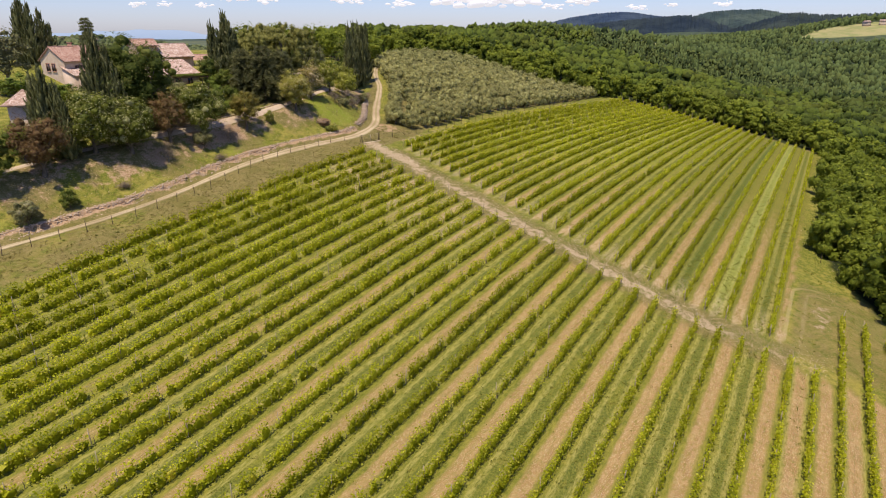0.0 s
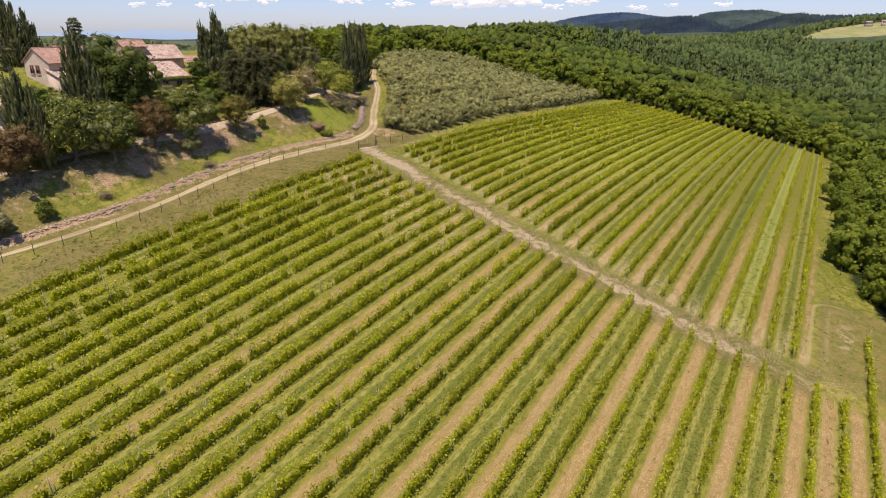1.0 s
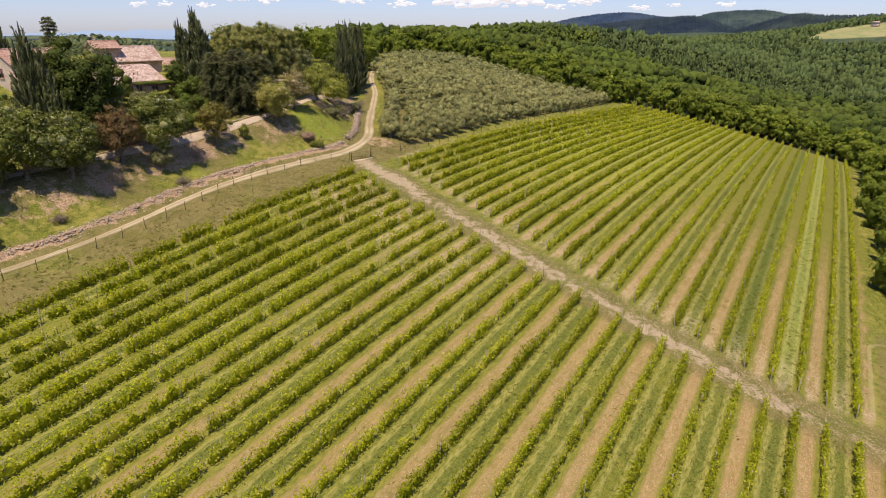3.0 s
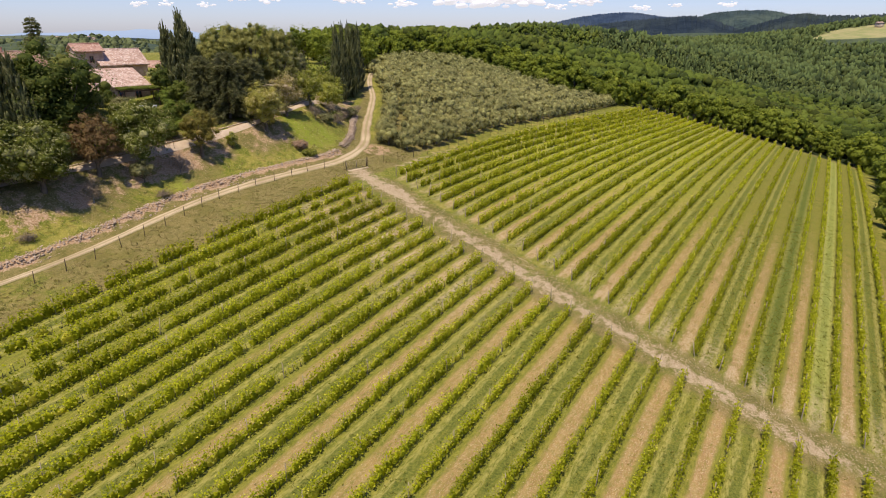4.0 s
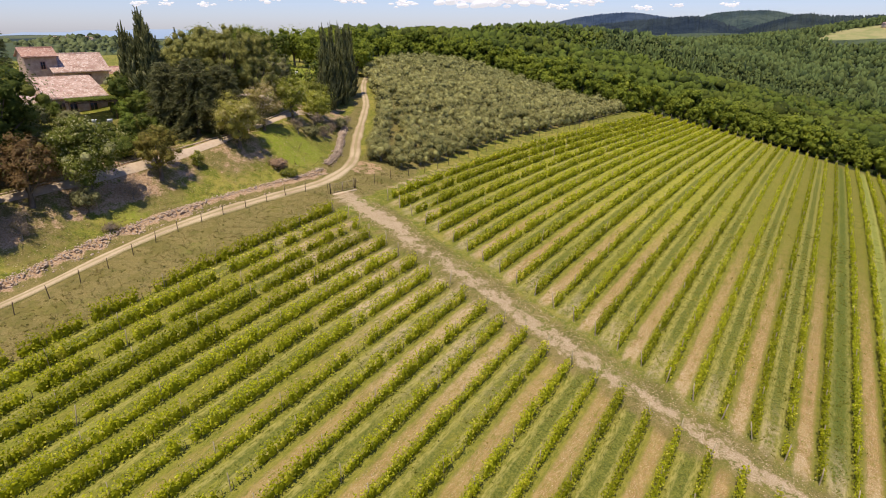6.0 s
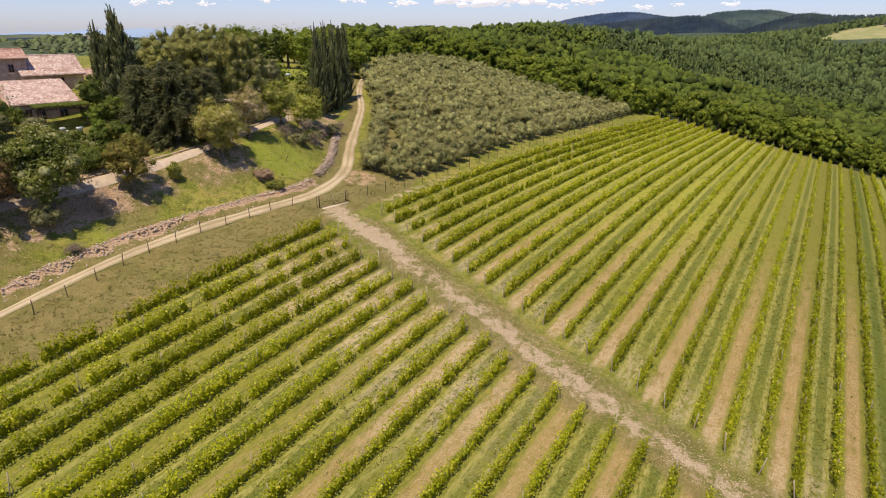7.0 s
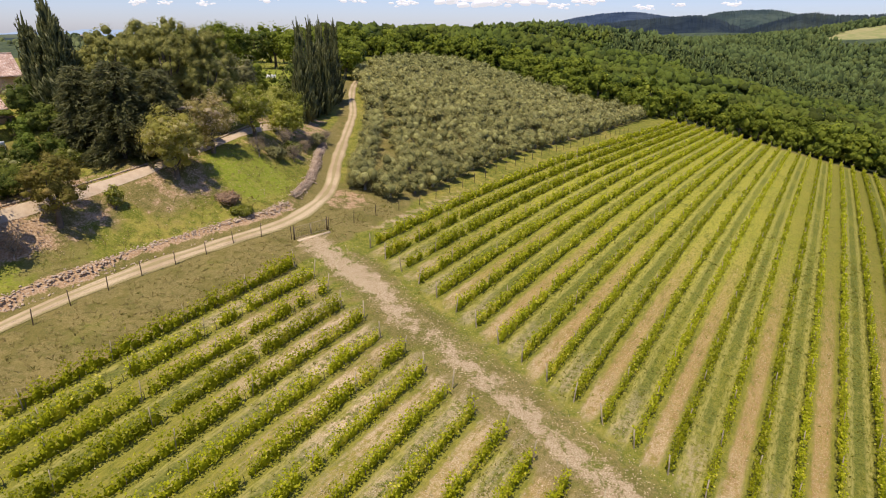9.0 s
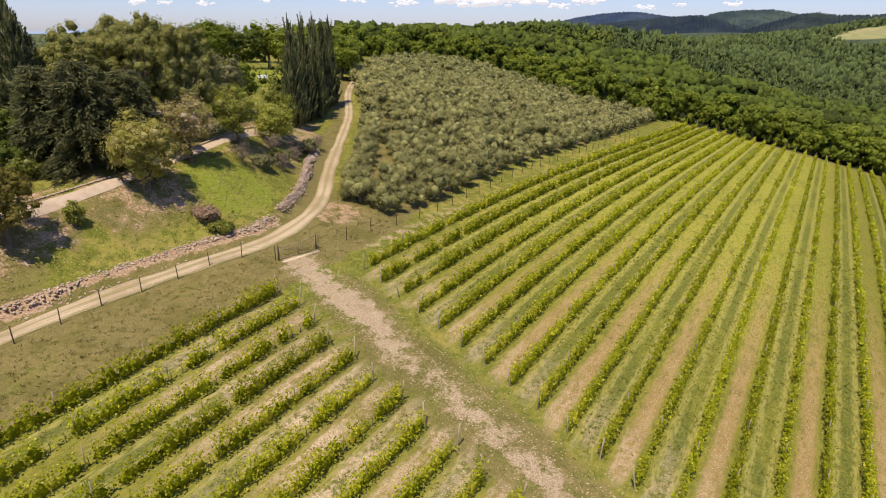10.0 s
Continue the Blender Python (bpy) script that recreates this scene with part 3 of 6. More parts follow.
def build_ground():
    xs, ys = spread(-84, 96, 1.15, (-4600, 3200)), spread(28, 262, 1.3, (-500, 4700))
    gx, gy = np.meshgrid(xs, ys)
    gz = height(gx, gy)
    p, q = across(gx, gy)
    lo, hi = lane_low(p), lane_high(p)
    low = (q < lo) & (p > FIRST - 1.6) & (p < 20)
    high = (q > hi) & (q < far_end(p)) & (p > FIRST + STEP * 1.2) & (p < 0.8)
    vine = (low | high).astype(float)
    tilled = np.where(low, 0.1 + 0.7 * np.maximum(ramp(-60, -44, p), 0.75 * ramp(62, 80, q)) + 0.25 * ramp(-40, -5, p), 0.0) + np.where(high, 0.75 * ramp(150, 95, q) + 0.15, 0.0) * (0.45 + 0.55 * ramp(-66, -50, p))
    mid = (lo + hi) / 2 - 1.1 * ramp(-66, -58, p) + 0.5 * lump(gx, gy, 9, 2)
    lane = ramp(2.5 + 0.9 * ramp(-58, -68, p), 0.5, np.abs(q - mid)) * ((p > -76) & (p < 6)) * (0.66 + 0.06 * ramp(-42, -12, p) - 0.3 * ramp(-8, -3, p) + 0.2 * ramp(-58, -66, p) + 0.14 * lump(gx, gy, 5, 4))
    lane = np.maximum(lane, 0.45 * ramp(2.0, 0.6, np.abs(p + 72.0)) * ramp(97, 101, q) * ramp(128, 118, q))
    lane = np.maximum(lane, 0.46 * ramp(1.7, 0.7, np.hypot(p - 5.0, (q - 90.5) / 4.4)))
    s = beside(gx, gy, ROAD)
    bank = ramp(2.2, 3.5, s) * ramp(30, 15, s) * ramp(170, 150, gy)
    lush = bank * (-0.1 + 0.42 * ramp(6.8, 4.4, s) * ramp(128, 118, gy) + 0.4 * lump(gx, gy, 5, 5)) + 0.85 * ramp(6.5, 3.0, np.hypot(gx + 23.6, gy - 129))
    lush = np.maximum(lush, 0.32 * ramp(14, 18, s) * ramp(45, 35, s) * ramp(165, 150, gy))
    lush = np.maximum(lush, low * 0.5 * ramp(-38, -54, p) * ramp(78, 58, q))
    lush = np.maximum(lush, high * (0.28 + 0.22 * ramp(95, 150, q) + 0.12 * lump(gx, gy, 12, 6)))
    lush = np.maximum(lush, 0.9 * ramp(16, 11, np.hypot(gx + 41, gy - 205)))
    bare = ramp(4.6, 6.6, s) * ramp(15.0, 12.0, s) * ramp(176, 164, gy) * (0.9 + 0.5 * lump(gx, gy, 6, 1.3)) * (0.46 + 0.26 * ramp(-28, -36, gx) - 0.3 * ramp(-45, -52, gx))
    bare = np.maximum(bare, 0.8 * ramp(1.4, 1.7, s) * ramp(3.3, 2.6, s) * ramp(130, 126, gy))
    bare = np.maximum(bare, (0.5 + 0.2 * lump(gx, gy, 4, 6)) * ramp(3.0, 4.0, s) * ramp(11, 8, s) * ramp(136, 141, gy) * ramp(178, 168, gy))
    bare = np.maximum(bare, 0.55 * ramp(4.5, 2.5, np.hypot(gx + 12.5, gy - 131)))
    dry = ramp(-13, -9, s) * ramp(0.5, -0.8, s) * (p < FIRST - 0.3) * ramp(150, 125, gy) * (0.95 + 0.35 * lump(gx, gy, 3.0, 7)) * (0.7 + 0.3 * ramp(78, 92, gy))
    dry = np.maximum(dry, 0.75 * inside(gx, gy, GROVE))
    dry = np.maximum(dry, (0.75 + 0.3 * ramp(-26, -32, gx)) * bank * ramp(-0.45, 0.25, lump(gx, gy, 4, 9)) * (0.62 + 0.38 * ramp(5.5, 7.5, s)))
    dry = dry * (1 - ramp(6.5, 3.2, np.hypot(gx + 23.6, gy - 129)))
    bare = bare * (1 - 0.8 * ramp(6.5, 3.2, np.hypot(gx + 23.6, gy - 129)))
    dry = np.maximum(dry, 0.95 * ramp(-0.1, 0.3, s) * ramp(3.2, 2.6, s))
    dry = np.maximum(dry, (0.72 + 0.2 * lump(gx, gy, 2.5, 3)) * ramp(5.0, 2.4, np.abs(q - mid)) * ((p > -71) & (p < 2)))
    dry = np.maximum(dry, low * 0.55 * ramp(-40, -58, p) * ramp(64, 84, q))
    dry = np.maximum(dry, 0.9 * ramp(0.2, 1.0, q - far_end(p)) * ramp(5.0, 3.5, q - far_end(p)) * ((p > -72) & (p < 3)))
    rubble = low * ramp(22, 6, lo - q) * ramp(-34, -50, p) * (0.8 + 0.5 * lump(gx, gy, 4, 3))
    rubble = np.maximum(rubble, high * 0.55 * ramp(9, 2, q - hi))
    dry = np.maximum(dry, 0.62 * ramp(0.6, 2.0, p) * ramp(16, 12, p) * ramp(74, 78, q) * ramp(106, 100, q))
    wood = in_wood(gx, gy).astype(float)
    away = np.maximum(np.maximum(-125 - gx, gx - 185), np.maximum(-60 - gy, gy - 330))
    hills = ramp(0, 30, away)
    field = np.maximum.reduce([
                               ramp(130, 90, np.hypot((gx + 480) / 2, gy - 760)), 0.7 * ramp(0.0, 0.3, lump(gx, gy, 190, 4)) * ramp(-150, -320, gx)])
    gz = gz + 0.012 * lump(gx, gy, 3.1, 2) * ramp(60, 0, away) + 0.09 * lane
    nx, ny = len(xs), len(ys)
    i = (np.arange(ny - 1)[:, None] * nx + np.arange(nx - 1)).ravel()
    me = raw_mesh("ground", np.stack([gx, gy, gz], -1).reshape(-1, 3), np.stack([i, i + 1, i + nx + 1, i + nx], 1), M_GROUND, smooth=True)
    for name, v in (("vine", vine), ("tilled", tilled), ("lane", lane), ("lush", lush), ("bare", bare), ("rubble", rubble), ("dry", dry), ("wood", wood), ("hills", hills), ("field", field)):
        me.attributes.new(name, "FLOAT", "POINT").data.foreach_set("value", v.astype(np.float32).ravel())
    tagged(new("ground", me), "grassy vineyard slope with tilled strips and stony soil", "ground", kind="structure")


build_ground()
road = tagged(new("road", with_side(raw_mesh("road", *strip(ROAD, 0.5, 0.17, ragged=0.22, wider=0.5, shift=-0.35), M_DIRT, smooth=True))), "pale dirt farm track beside the vineyard fence", "road", kind="structure")
drive = tagged(new("driveway", raw_mesh("driveway", *strip(DRIVE, 0.72, 0.08, ragged=0.12), M_GRAVEL, smooth=True)), "grey gravel driveway along the top of the bank", "road", kind="structure")


# ---- vine rows ----
def box_mesh(name, size, mat):
    x, y, z = size
    v, f = box(-x / 2, -y / 2, 0, x / 2, y / 2, z)
    v[4:, :2] *= 0.9
    return raw_mesh(name, v, f, mat)


POST_MESH = raw_mesh("post", *tube([(0, 0, -0.15), (0.01, 0, 0.9), (-0.01, 0.015, 1.72), (-0.01, 0.015, 1.74)], [0.042, 0.04, 0.036, 0.004], 6), M_POST)


VINE_HEART = shell([(0.02, 0.6), (0.4, 1.0), (0.8, 0.7)], 5)


def vine_row(k, q0, q1, label, group):
    p = FIRST + STEP * k
    rng = np.random.default_rng(1000 + k + (500 if q1 > 120 else 0))
    qs = np.arange(q0, q1, 0.9)
    x, y = place(p, qs)
    keep = x > -0.78 * np.maximum(y, 26) - 14
    qs = qs[keep]
    if len(qs) < 4:
        return
    row = thing("vine_row", label, "vine row", group)
    upper = q1 > 120
    # one bushy vine every 0.9 m, some weak or missing
    gap = 0.10 + 0.07 * float(ramp(-50, -70, np.array(p))) * (not upper)
    vigour = np.clip(0.95 + 0.38 * lump(qs, np.full_like(qs, p * 3), 3.0, 1) + 0.28 * rng.normal(size=len(qs)), 0.12, 1.35)
    vigour[rng.random(len(qs)) < gap * 0.55] = 0.1
    x, y = place(p, qs)
    dist = np.sqrt(x ** 2 + np.maximum(34, y - 69) ** 2 + 33 ** 2)
    size = np.clip(0.092 * (dist / 48) ** 0.85, 0.092, 0.21)
    size = np.where((y < 31) | (x < -0.78 * y - 5), 0.30, size)
    slim = 0.74 if upper else 1 - 0.26 * float(ramp(-62, -40, np.array(p)))   # the rows on firmer soil are thinner
    area = 2.6 * slim
    count = np.maximum(3, (vigour * area / (size * size * 1.2) * 0.52)).astype(int)
    owner = np.repeat(np.arange(len(qs)), count)
    n = len(owner)
    v = vigour[owner]
    along = qs[owner] + rng.uniform(-0.52, 0.52, n)
    rel = rng.beta(1.5, 1.3, n)
    tall = (0.72 + 0.66 * v) * (0.88 if upper else 1.0)
    up = 0.07 + rel * (tall + 0.12)
    side = np.clip(rng.normal(0, 0.23, n), -0.42, 0.42) * (0.5 + 0.5 * v) * slim
    shoot = rng.random(n) < 0.07
    up[shoot] += rng.random(shoot.sum()) * 0.42
    px, py = place(p + side, along)
    c = np.stack([px, py, height(px, py) + up], 1)
    out = unit(np.stack([CA * np.sign(side), -SA * np.sign(side), 0.75 + 2.5 * rel ** 1.3], 1))
    fv, ff = leaf_quads(rng, c, size[owner], out, 0.36, 0.75)
    # the dense heart of each vine
    strong = np.flatnonzero(vigour > 0.3)
    hv = VINE_HEART[0][None] * (1 + rng.normal(0, 0.2, (len(strong), len(VINE_HEART[0]), 3)))
    vs = vigour[strong][:, None]
    hx, hy = place(p + hv[..., 0] * (0.05 + 0.03 * vs) + rng.normal(0, 0.03, (len(strong), 1)), qs[strong][:, None] + hv[..., 1] * 0.56)
    hz = height(x[strong], y[strong])[:, None] + 0.02 + hv[..., 2] * (0.42 + 0.48 * vs)
    hv = np.stack([hx, hy, hz], -1).reshape(-1, 3)
    hf = (VINE_HEART[1][None] + (np.arange(len(strong)) * len(VINE_HEART[0]))[:, None, None]).reshape(-1, 3)
    fv, ff = join([(hv, hf), (fv, np.concatenate([ff[:, :3], ff[:, [0, 2, 3]]]))])
    part_of("foliage", raw_mesh("vine_foliage", fv, ff, M_VINE), row)["kind"] = "stuff"
    trunks = [tube([(a, b, g - 0.05), (a + 0.03, b + 0.02, g + 0.35), (a - 0.02, b, g + 0.7)], [0.035, 0.028, 0.02], 4)
              for a, b, g in zip(x, y, height(x, y))] if not upper else []
    if trunks:
        part_of("vine_wood", raw_mesh("vine_wood", *join(trunks), M_BARK), row)["kind"] = "stuff"
    step = 6.3
    ends = [qs[0], qs[-1] + 0.7]
    marks = np.append(np.arange(qs[-1] + 0.7 - step, qs[0], -step), ends[1]) if not upper else np.append(np.arange(qs[0] - 0.6, qs[-1], step), qs[-1] + 0.6)
    for a in marks:
        px, py = place(p, a)
        o = part_of("post", POST_MESH, row)
        lean = 9 if a > qs[-1] else (-9 if a < qs[0] else 0)
        o.matrix_basis = pose(px, py, ground_z(px, py), float(rng.normal(0, 2.5)) - lean * CA, float(rng.normal(0, 2.5)) + lean * SA * 0.5, float(rng.random() * 360)) @ Matrix.Diagonal((1.45, 1.45, 1.06, 1) if lean else (1, 1, 1, 1))
    wires = []
    w = np.linspace(marks.min(), marks.max(), 14)
    px, py = place(p, w)
    for h in (0.75, 1.25):
        wires.append(tube(np.stack([px, py, height(px, py) + h], 1), [0.006] * len(w), 3))
    part_of("trellis_wire", raw_mesh("trellis_wire", *join(wires), M_WIRE), row)


for k in range(0, 34):
    p = FIRST + STEP * k
    q0 = (-6 + p * SA) / CA
    q1 = float(lane_low(p)) - 0.6 if k < 30 else 92 - (k - 30) * 1.2
    vine_row(k, q0, q1, "leafy green trellised vine row with uneven gaps" if k < 9 else "leafy green trellised vine row beside a tilled strip", "lower vineyard rows")
for k in range(1, 28):
    p = FIRST + STEP * k
    vine_row(k, float(lane_high(p)) + 0.7, float(far_end(p)), "long trellised vine row with yellow-green shoots", "upper vineyard rows")


# ---- trees ----
def crown(rng, radius, tall, base, clumps, leaves, leaf, squash=0.8, clump=0.34, slim=0.6, skirt=0.0):
    """Leaf clumps in an uneven dome: base is the height of its underside."""
    d = unit(rng.normal(size=(clumps, 3)))
    r = rng.random(clumps) ** 0.45
    c = d * r[:, None]
    c[:, 2] = np.where(c[:, 2] < 0, c[:, 2] * (0.75 + skirt), c[:, 2])
    wob = 1 + 0.16 * lump(d[:, 0] * 2, d[:, 1] * 2, 0.6, float(rng.random() * 9))
    c *= wob[:, None] * (1 - clump * 0.8)
    c = c * (radius, radius, tall / 2) + (0, 0, base + tall / 2)
    rc = radius * clump * (0.65 + 0.7 * rng.random(clumps))
    o = np.repeat(np.arange(clumps), leaves)
    ld = unit(rng.normal(size=(len(o), 3)) + (0, 0, 0.25))
    rad = rc[o] * (0.55 + 0.5 * rng.random(len(o)))
    pts = c[o] + ld * rad[:, None] * (1, 1, squash)
    whole = unit((pts - (0, 0, base + tall * 0.4)) / (radius, radius, tall / 2))
    return leaf_quads(rng, pts, leaf, unit(ld * 0.8 + whole * 0.6 + (0, 0, 0.3)), 0.74, slim), c


def limbs(rng, tips, base, trunk_r, fork, sides=6, apart=False):
    """A tapered trunk that forks into limbs towards some of the clumps."""
    parts = [tube([(0, 0, -0.3), (0.03, 0.02, fork * 0.5), (0.0, 0.05, fork)], [trunk_r * 1.35, trunk_r, trunk_r * 0.85], sides)]
    for t in tips:
        m = np.array((t[0] * 0.45, t[1] * 0.45, fork + (t[2] - fork) * 0.5)) + rng.normal(0, 0.12, 3)
        parts.append(tube([(0, 0.04, fork - 0.15), m, t], [trunk_r * 0.6, trunk_r * 0.36, trunk_r * 0.1], 5))
    return parts if apart else join(parts)


def broadleaf(seed, radius, tall, under, clumps, leaves, leaf, mat, bark=None, name="tree", trunk=0.2, slim=0.6, squash=0.8, clump=0.34, skirt=0.0, limb_count=7, heart=0.0, apart=False):
    """Meshes (trunk, crown) of a broad tree of a total height under + tall."""
    rng = np.random.default_rng(int(seed))
    q, c = crown(rng, radius, tall, under, clumps, leaves, leaf, squash, clump, slim, skirt)
    if heart:
        v0, f0 = shell([(-0.75, 0.6), (-0.1, 1.0), (0.6, 0.75)], 6)
        rc = radius * clump * heart * (0.75 + 0.5 * rng.random(len(c)))
        hearts = join([(v0 * (1 + rng.normal(0, 0.14, v0.shape)) * (k, k, k * squash) + p, f0) for p, k in zip(c, rc)])
        v, f = q
        q = join([hearts, (v, np.concatenate([f[:, :3], f[:, [0, 2, 3]]]))])
    pick = c[rng.permutation(len(c))[:limb_count]]
    wood = limbs(rng, pick, under, trunk, max(0.5, under + tall * 0.12), apart=apart)
    leafy = raw_mesh(name + "_crown", *q, mat, smooth=bool(heart))
    if apart:
        return (raw_mesh(name + "_trunk", *wood[0], bark or M_BARK, smooth=True), leafy, *[raw_mesh(name + "_limb", *w, bark or M_BARK, smooth=True) for w in wood[1:]])
    return raw_mesh(name + "_trunk", *wood, bark or M_BARK, smooth=True), leafy


def plant(name, label, category, meshes, x, y, size=1.0, turn=None, group="", sink=0.0, names=("trunk", "crown"), tall=0.0):
    squat = 1 - float(yard(beside(np.array([x]), np.array([y]), ROAD), np.array([x]), np.array([y]))[0]) / tall if tall else 1.0
    t = thing(name, label, category, group, at=(x, y, ground_z(x, y) - sink), turn=float(RNG.random() * 360) if turn is None else turn, size=size)
    t.matrix_basis = t.matrix_basis @ Matrix.Diagonal((1, 1, squat, 1))
    for n, me in zip((*names, *["limb"] * len(meshes)), meshes):
        part_of(n, me, t)
    return t


def scatter(poly, gap, rng, jitter=0.25, turn=ROW_DIR):
    lo, hi = poly.min(0) - gap, poly.max(0) + gap
    n = int(max(hi - lo) / gap * 1.5) + 2
    c, s = math.cos(turn), math.sin(turn)
    i, j = [a.ravel() for a in np.meshgrid(np.arange(-n, n), np.arange(-n, n))]
    u, v = i * gap + rng.normal(0, jitter, len(i)), j * gap + rng.normal(0, jitter, len(i))
    x, y = (lo + hi)[0] / 2 + u * c + v * s, (lo + hi)[1] / 2 - u * s + v * c
    k = inside(x, y, poly)
    return x[k], y[k]


# olive grove and oaks
def puffed(seed, centres, radii, leaves, leaf, heart, mats, name, trunk, fork, slim=0.6, lift=0.35, spread_out=1.0, seg=5, limb_count=7, loose=0.25):
    """A tree of leafy puffs: a small dense heart and a ragged coat of leaves for each; the crown opens between them."""
    rng = np.random.default_rng(int(seed))
    v0, f0 = shell([(-0.7, 0.55), (-0.05, 1.0), (0.6, 0.72)], seg)
    k, m = len(centres), len(v0)
    hv = (v0[None] * (1 + rng.normal(0, 0.16, (k, m, 3))) * (radii * heart)[:, None, None] + centres[:, None]).reshape(-1, 3)
    hf = (f0[None] + (np.arange(k) * m)[:, None, None]).reshape(-1, 3)
    o = np.repeat(np.arange(k), leaves)
    mid = centres.mean(0) * (1, 1, 0.8)
    away = unit(centres - mid)
    d = unit(rng.normal(size=(len(o), 3)) + away[o] * 0.7 * spread_out + (0, 0, lift))
    pts = centres[o] + d * (radii[o] * (0.72 + loose * 1.6 * rng.random(len(o)) ** 2))[:, None]
    q, qf = leaf_quads(rng, pts, leaf, unit(d + away[o] * 0.3 + (0, 0, 0.25)), 0.62, slim)
    tri = np.concatenate([qf[:, :3], qf[:, [0, 2, 3]]]) + len(hv)
    faces = np.concatenate([hf, tri])
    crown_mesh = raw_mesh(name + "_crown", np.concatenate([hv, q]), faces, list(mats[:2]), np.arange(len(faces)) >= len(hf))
    tips = centres[rng.permutation(k)[:limb_count]]
    return raw_mesh(name + "_trunk", *limbs(rng, tips, fork, trunk, fork), mats[2], smooth=True), crown_mesh


def dome_points(rng, n, radius, tall, under, skirt=0.55, inner=0.72):
    """Centres of puffs over an uneven dome."""
    d = unit(rng.normal(size=(n, 3)) + (0, 0, 0.25))
    d[:, 2] = np.where(d[:, 2] < 0, d[:, 2] * skirt, d[:, 2])
    r = inner + (1 - inner) * rng.random(n)
    wob = 1 + 0.2 * lump(d[:, 0] * 2, d[:, 1] * 2 + d[:, 2], 0.6, float(rng.random() * 9))
    return d * (r * wob)[:, None] * (radius, radius, tall * 0.58) + (0, 0, under + tall * 0.36)


def olive(seed, leaves, leaf):
    rng = np.random.default_rng(seed + 900)
    c = dome_points(rng, 17, 1.75, 2.8, 0.6, 0.6, 0.55)
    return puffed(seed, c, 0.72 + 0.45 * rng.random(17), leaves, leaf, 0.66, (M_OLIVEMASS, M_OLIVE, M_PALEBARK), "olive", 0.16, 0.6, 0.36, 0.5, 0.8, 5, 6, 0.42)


def oak(seed, leaves, leaf):
    rng = np.random.default_rng(seed + 900)
    n = 34
    c = dome_points(rng, n, 2.75, 7.0, 0.9, 0.85, 0.62)
    c[:4] = np.array((0, 0, 4.2)) + rng.normal(0, 0.7, (4, 3))
    return puffed(seed, c, 0.75 + 0.65 * rng.random(n), leaves, leaf, 0.78, (M_OAK, M_OAK, M_BARK), "oak", 0.22, 1.8, 0.65, 0.4, 1.0, 5, 6, 0.3)


OLIVES = [[olive(40 + 10 * g + i, lv, leaf) for i in range(6)] for g, (lv, leaf) in enumerate([(84, 0.125), (30, 0.19), (12, 0.28)])]
border = np.concatenate([smooth_line([(-11.6, 138.4), (-12.0, 150), (-12.4, 160), (-13.6, 174), (-15.3, 186), (-18, 200)], 3.7),
                         smooth_line([(-10.6, 135.4), (-5.6, 132.2), (9.2, 160), (28.2, 189), (59, 241)], 4.2)])
gx, gy = scatter(GROVE, 4.4, RNG, 0.35)
free = np.array([np.min(np.hypot(border[:, 0] - a, border[:, 1] - c)) > 2.9 for a, c in zip(gx, gy)])
gx, gy = np.concatenate([border[:, 0], gx[free]]), np.concatenate([border[:, 1], gy[free]])
order = np.argsort(gy + 0.15 * gx)
gx, gy = gx[order], gy[order]
for i, (x, y) in enumerate(zip(gx[:298], gy[:298])):
    plant("olive_tree", "grey-green olive tree with a round dense crown in dry grass", "olive tree", OLIVES[0 if y < 160 else 1 if y < 205 else 2][i % 6], x, y, 0.85 + 0.32 * RNG.random(), group="olive grove")
far = []
for i, (x, y) in enumerate(zip(gx[298:], gy[298:])):
    me = OLIVES[2][i % 6][1]
    v = np.empty(len(me.vertices) * 3, np.float32)
    me.vertices.foreach_get("co", v)
    f = np.empty(len(me.loops), np.int32)
    me.loops.foreach_get("vertex_index", f)
    a, s = 2.4 * i, 0.85 + 0.32 * RNG.random()
    v = v.reshape(-1, 3) @ np.array([(math.cos(a), math.sin(a), 0), (-math.sin(a), math.cos(a), 0), (0, 0, 1)]) * s + (x, y, ground_z(x, y))
    far.append((v, f.reshape(-1, 3)))
if far:
    tagged(new("far_olive_trees", raw_mesh("far_olive_trees", *join(far), M_OLIVEMASS, smooth=True)), "grey-green olive trees at the far end of the grove", "olive trees", kind="stuff")

# the wood: single trees along its edges, and a carpet of crowns beyond
OAKS = [oak(60 + i, 14, 0.40) for i in range(6)]
OAKS_NEAR = [oak(90 + i, 34, 0.25) for i in range(6)]
wx, wy = np.meshgrid(np.arange(-60, 200, 5.4), np.arange(75, 372, 5.4))
wx, wy = wx.ravel() + RNG.normal(0, 1.5, wx.size), wy.ravel() + RNG.normal(0, 1.5, wx.size)
ok = in_wood(wx, wy)
wp, wq = across(wx, wy)
edge = np.minimum(np.where(wq < 245, wp - wood_edge(wq), 99), np.where((wp > -79) & (wp < 6), np.abs(wq - far_end(wp) - 3.5), 99))
gp = np.array([np.min(np.hypot(GROVE[:, 0] - a, GROVE[:, 1] - b)) for a, b in zip(wx, wy)])
edge = np.minimum(edge, np.where(wy > 240, gp - 6, 99))
near = np.argsort(np.where(ok, edge + 0.02 * wy, 1e6))
near = near[: min(290, int(ok.sum()))]
near = near[np.argsort(wy[near])]
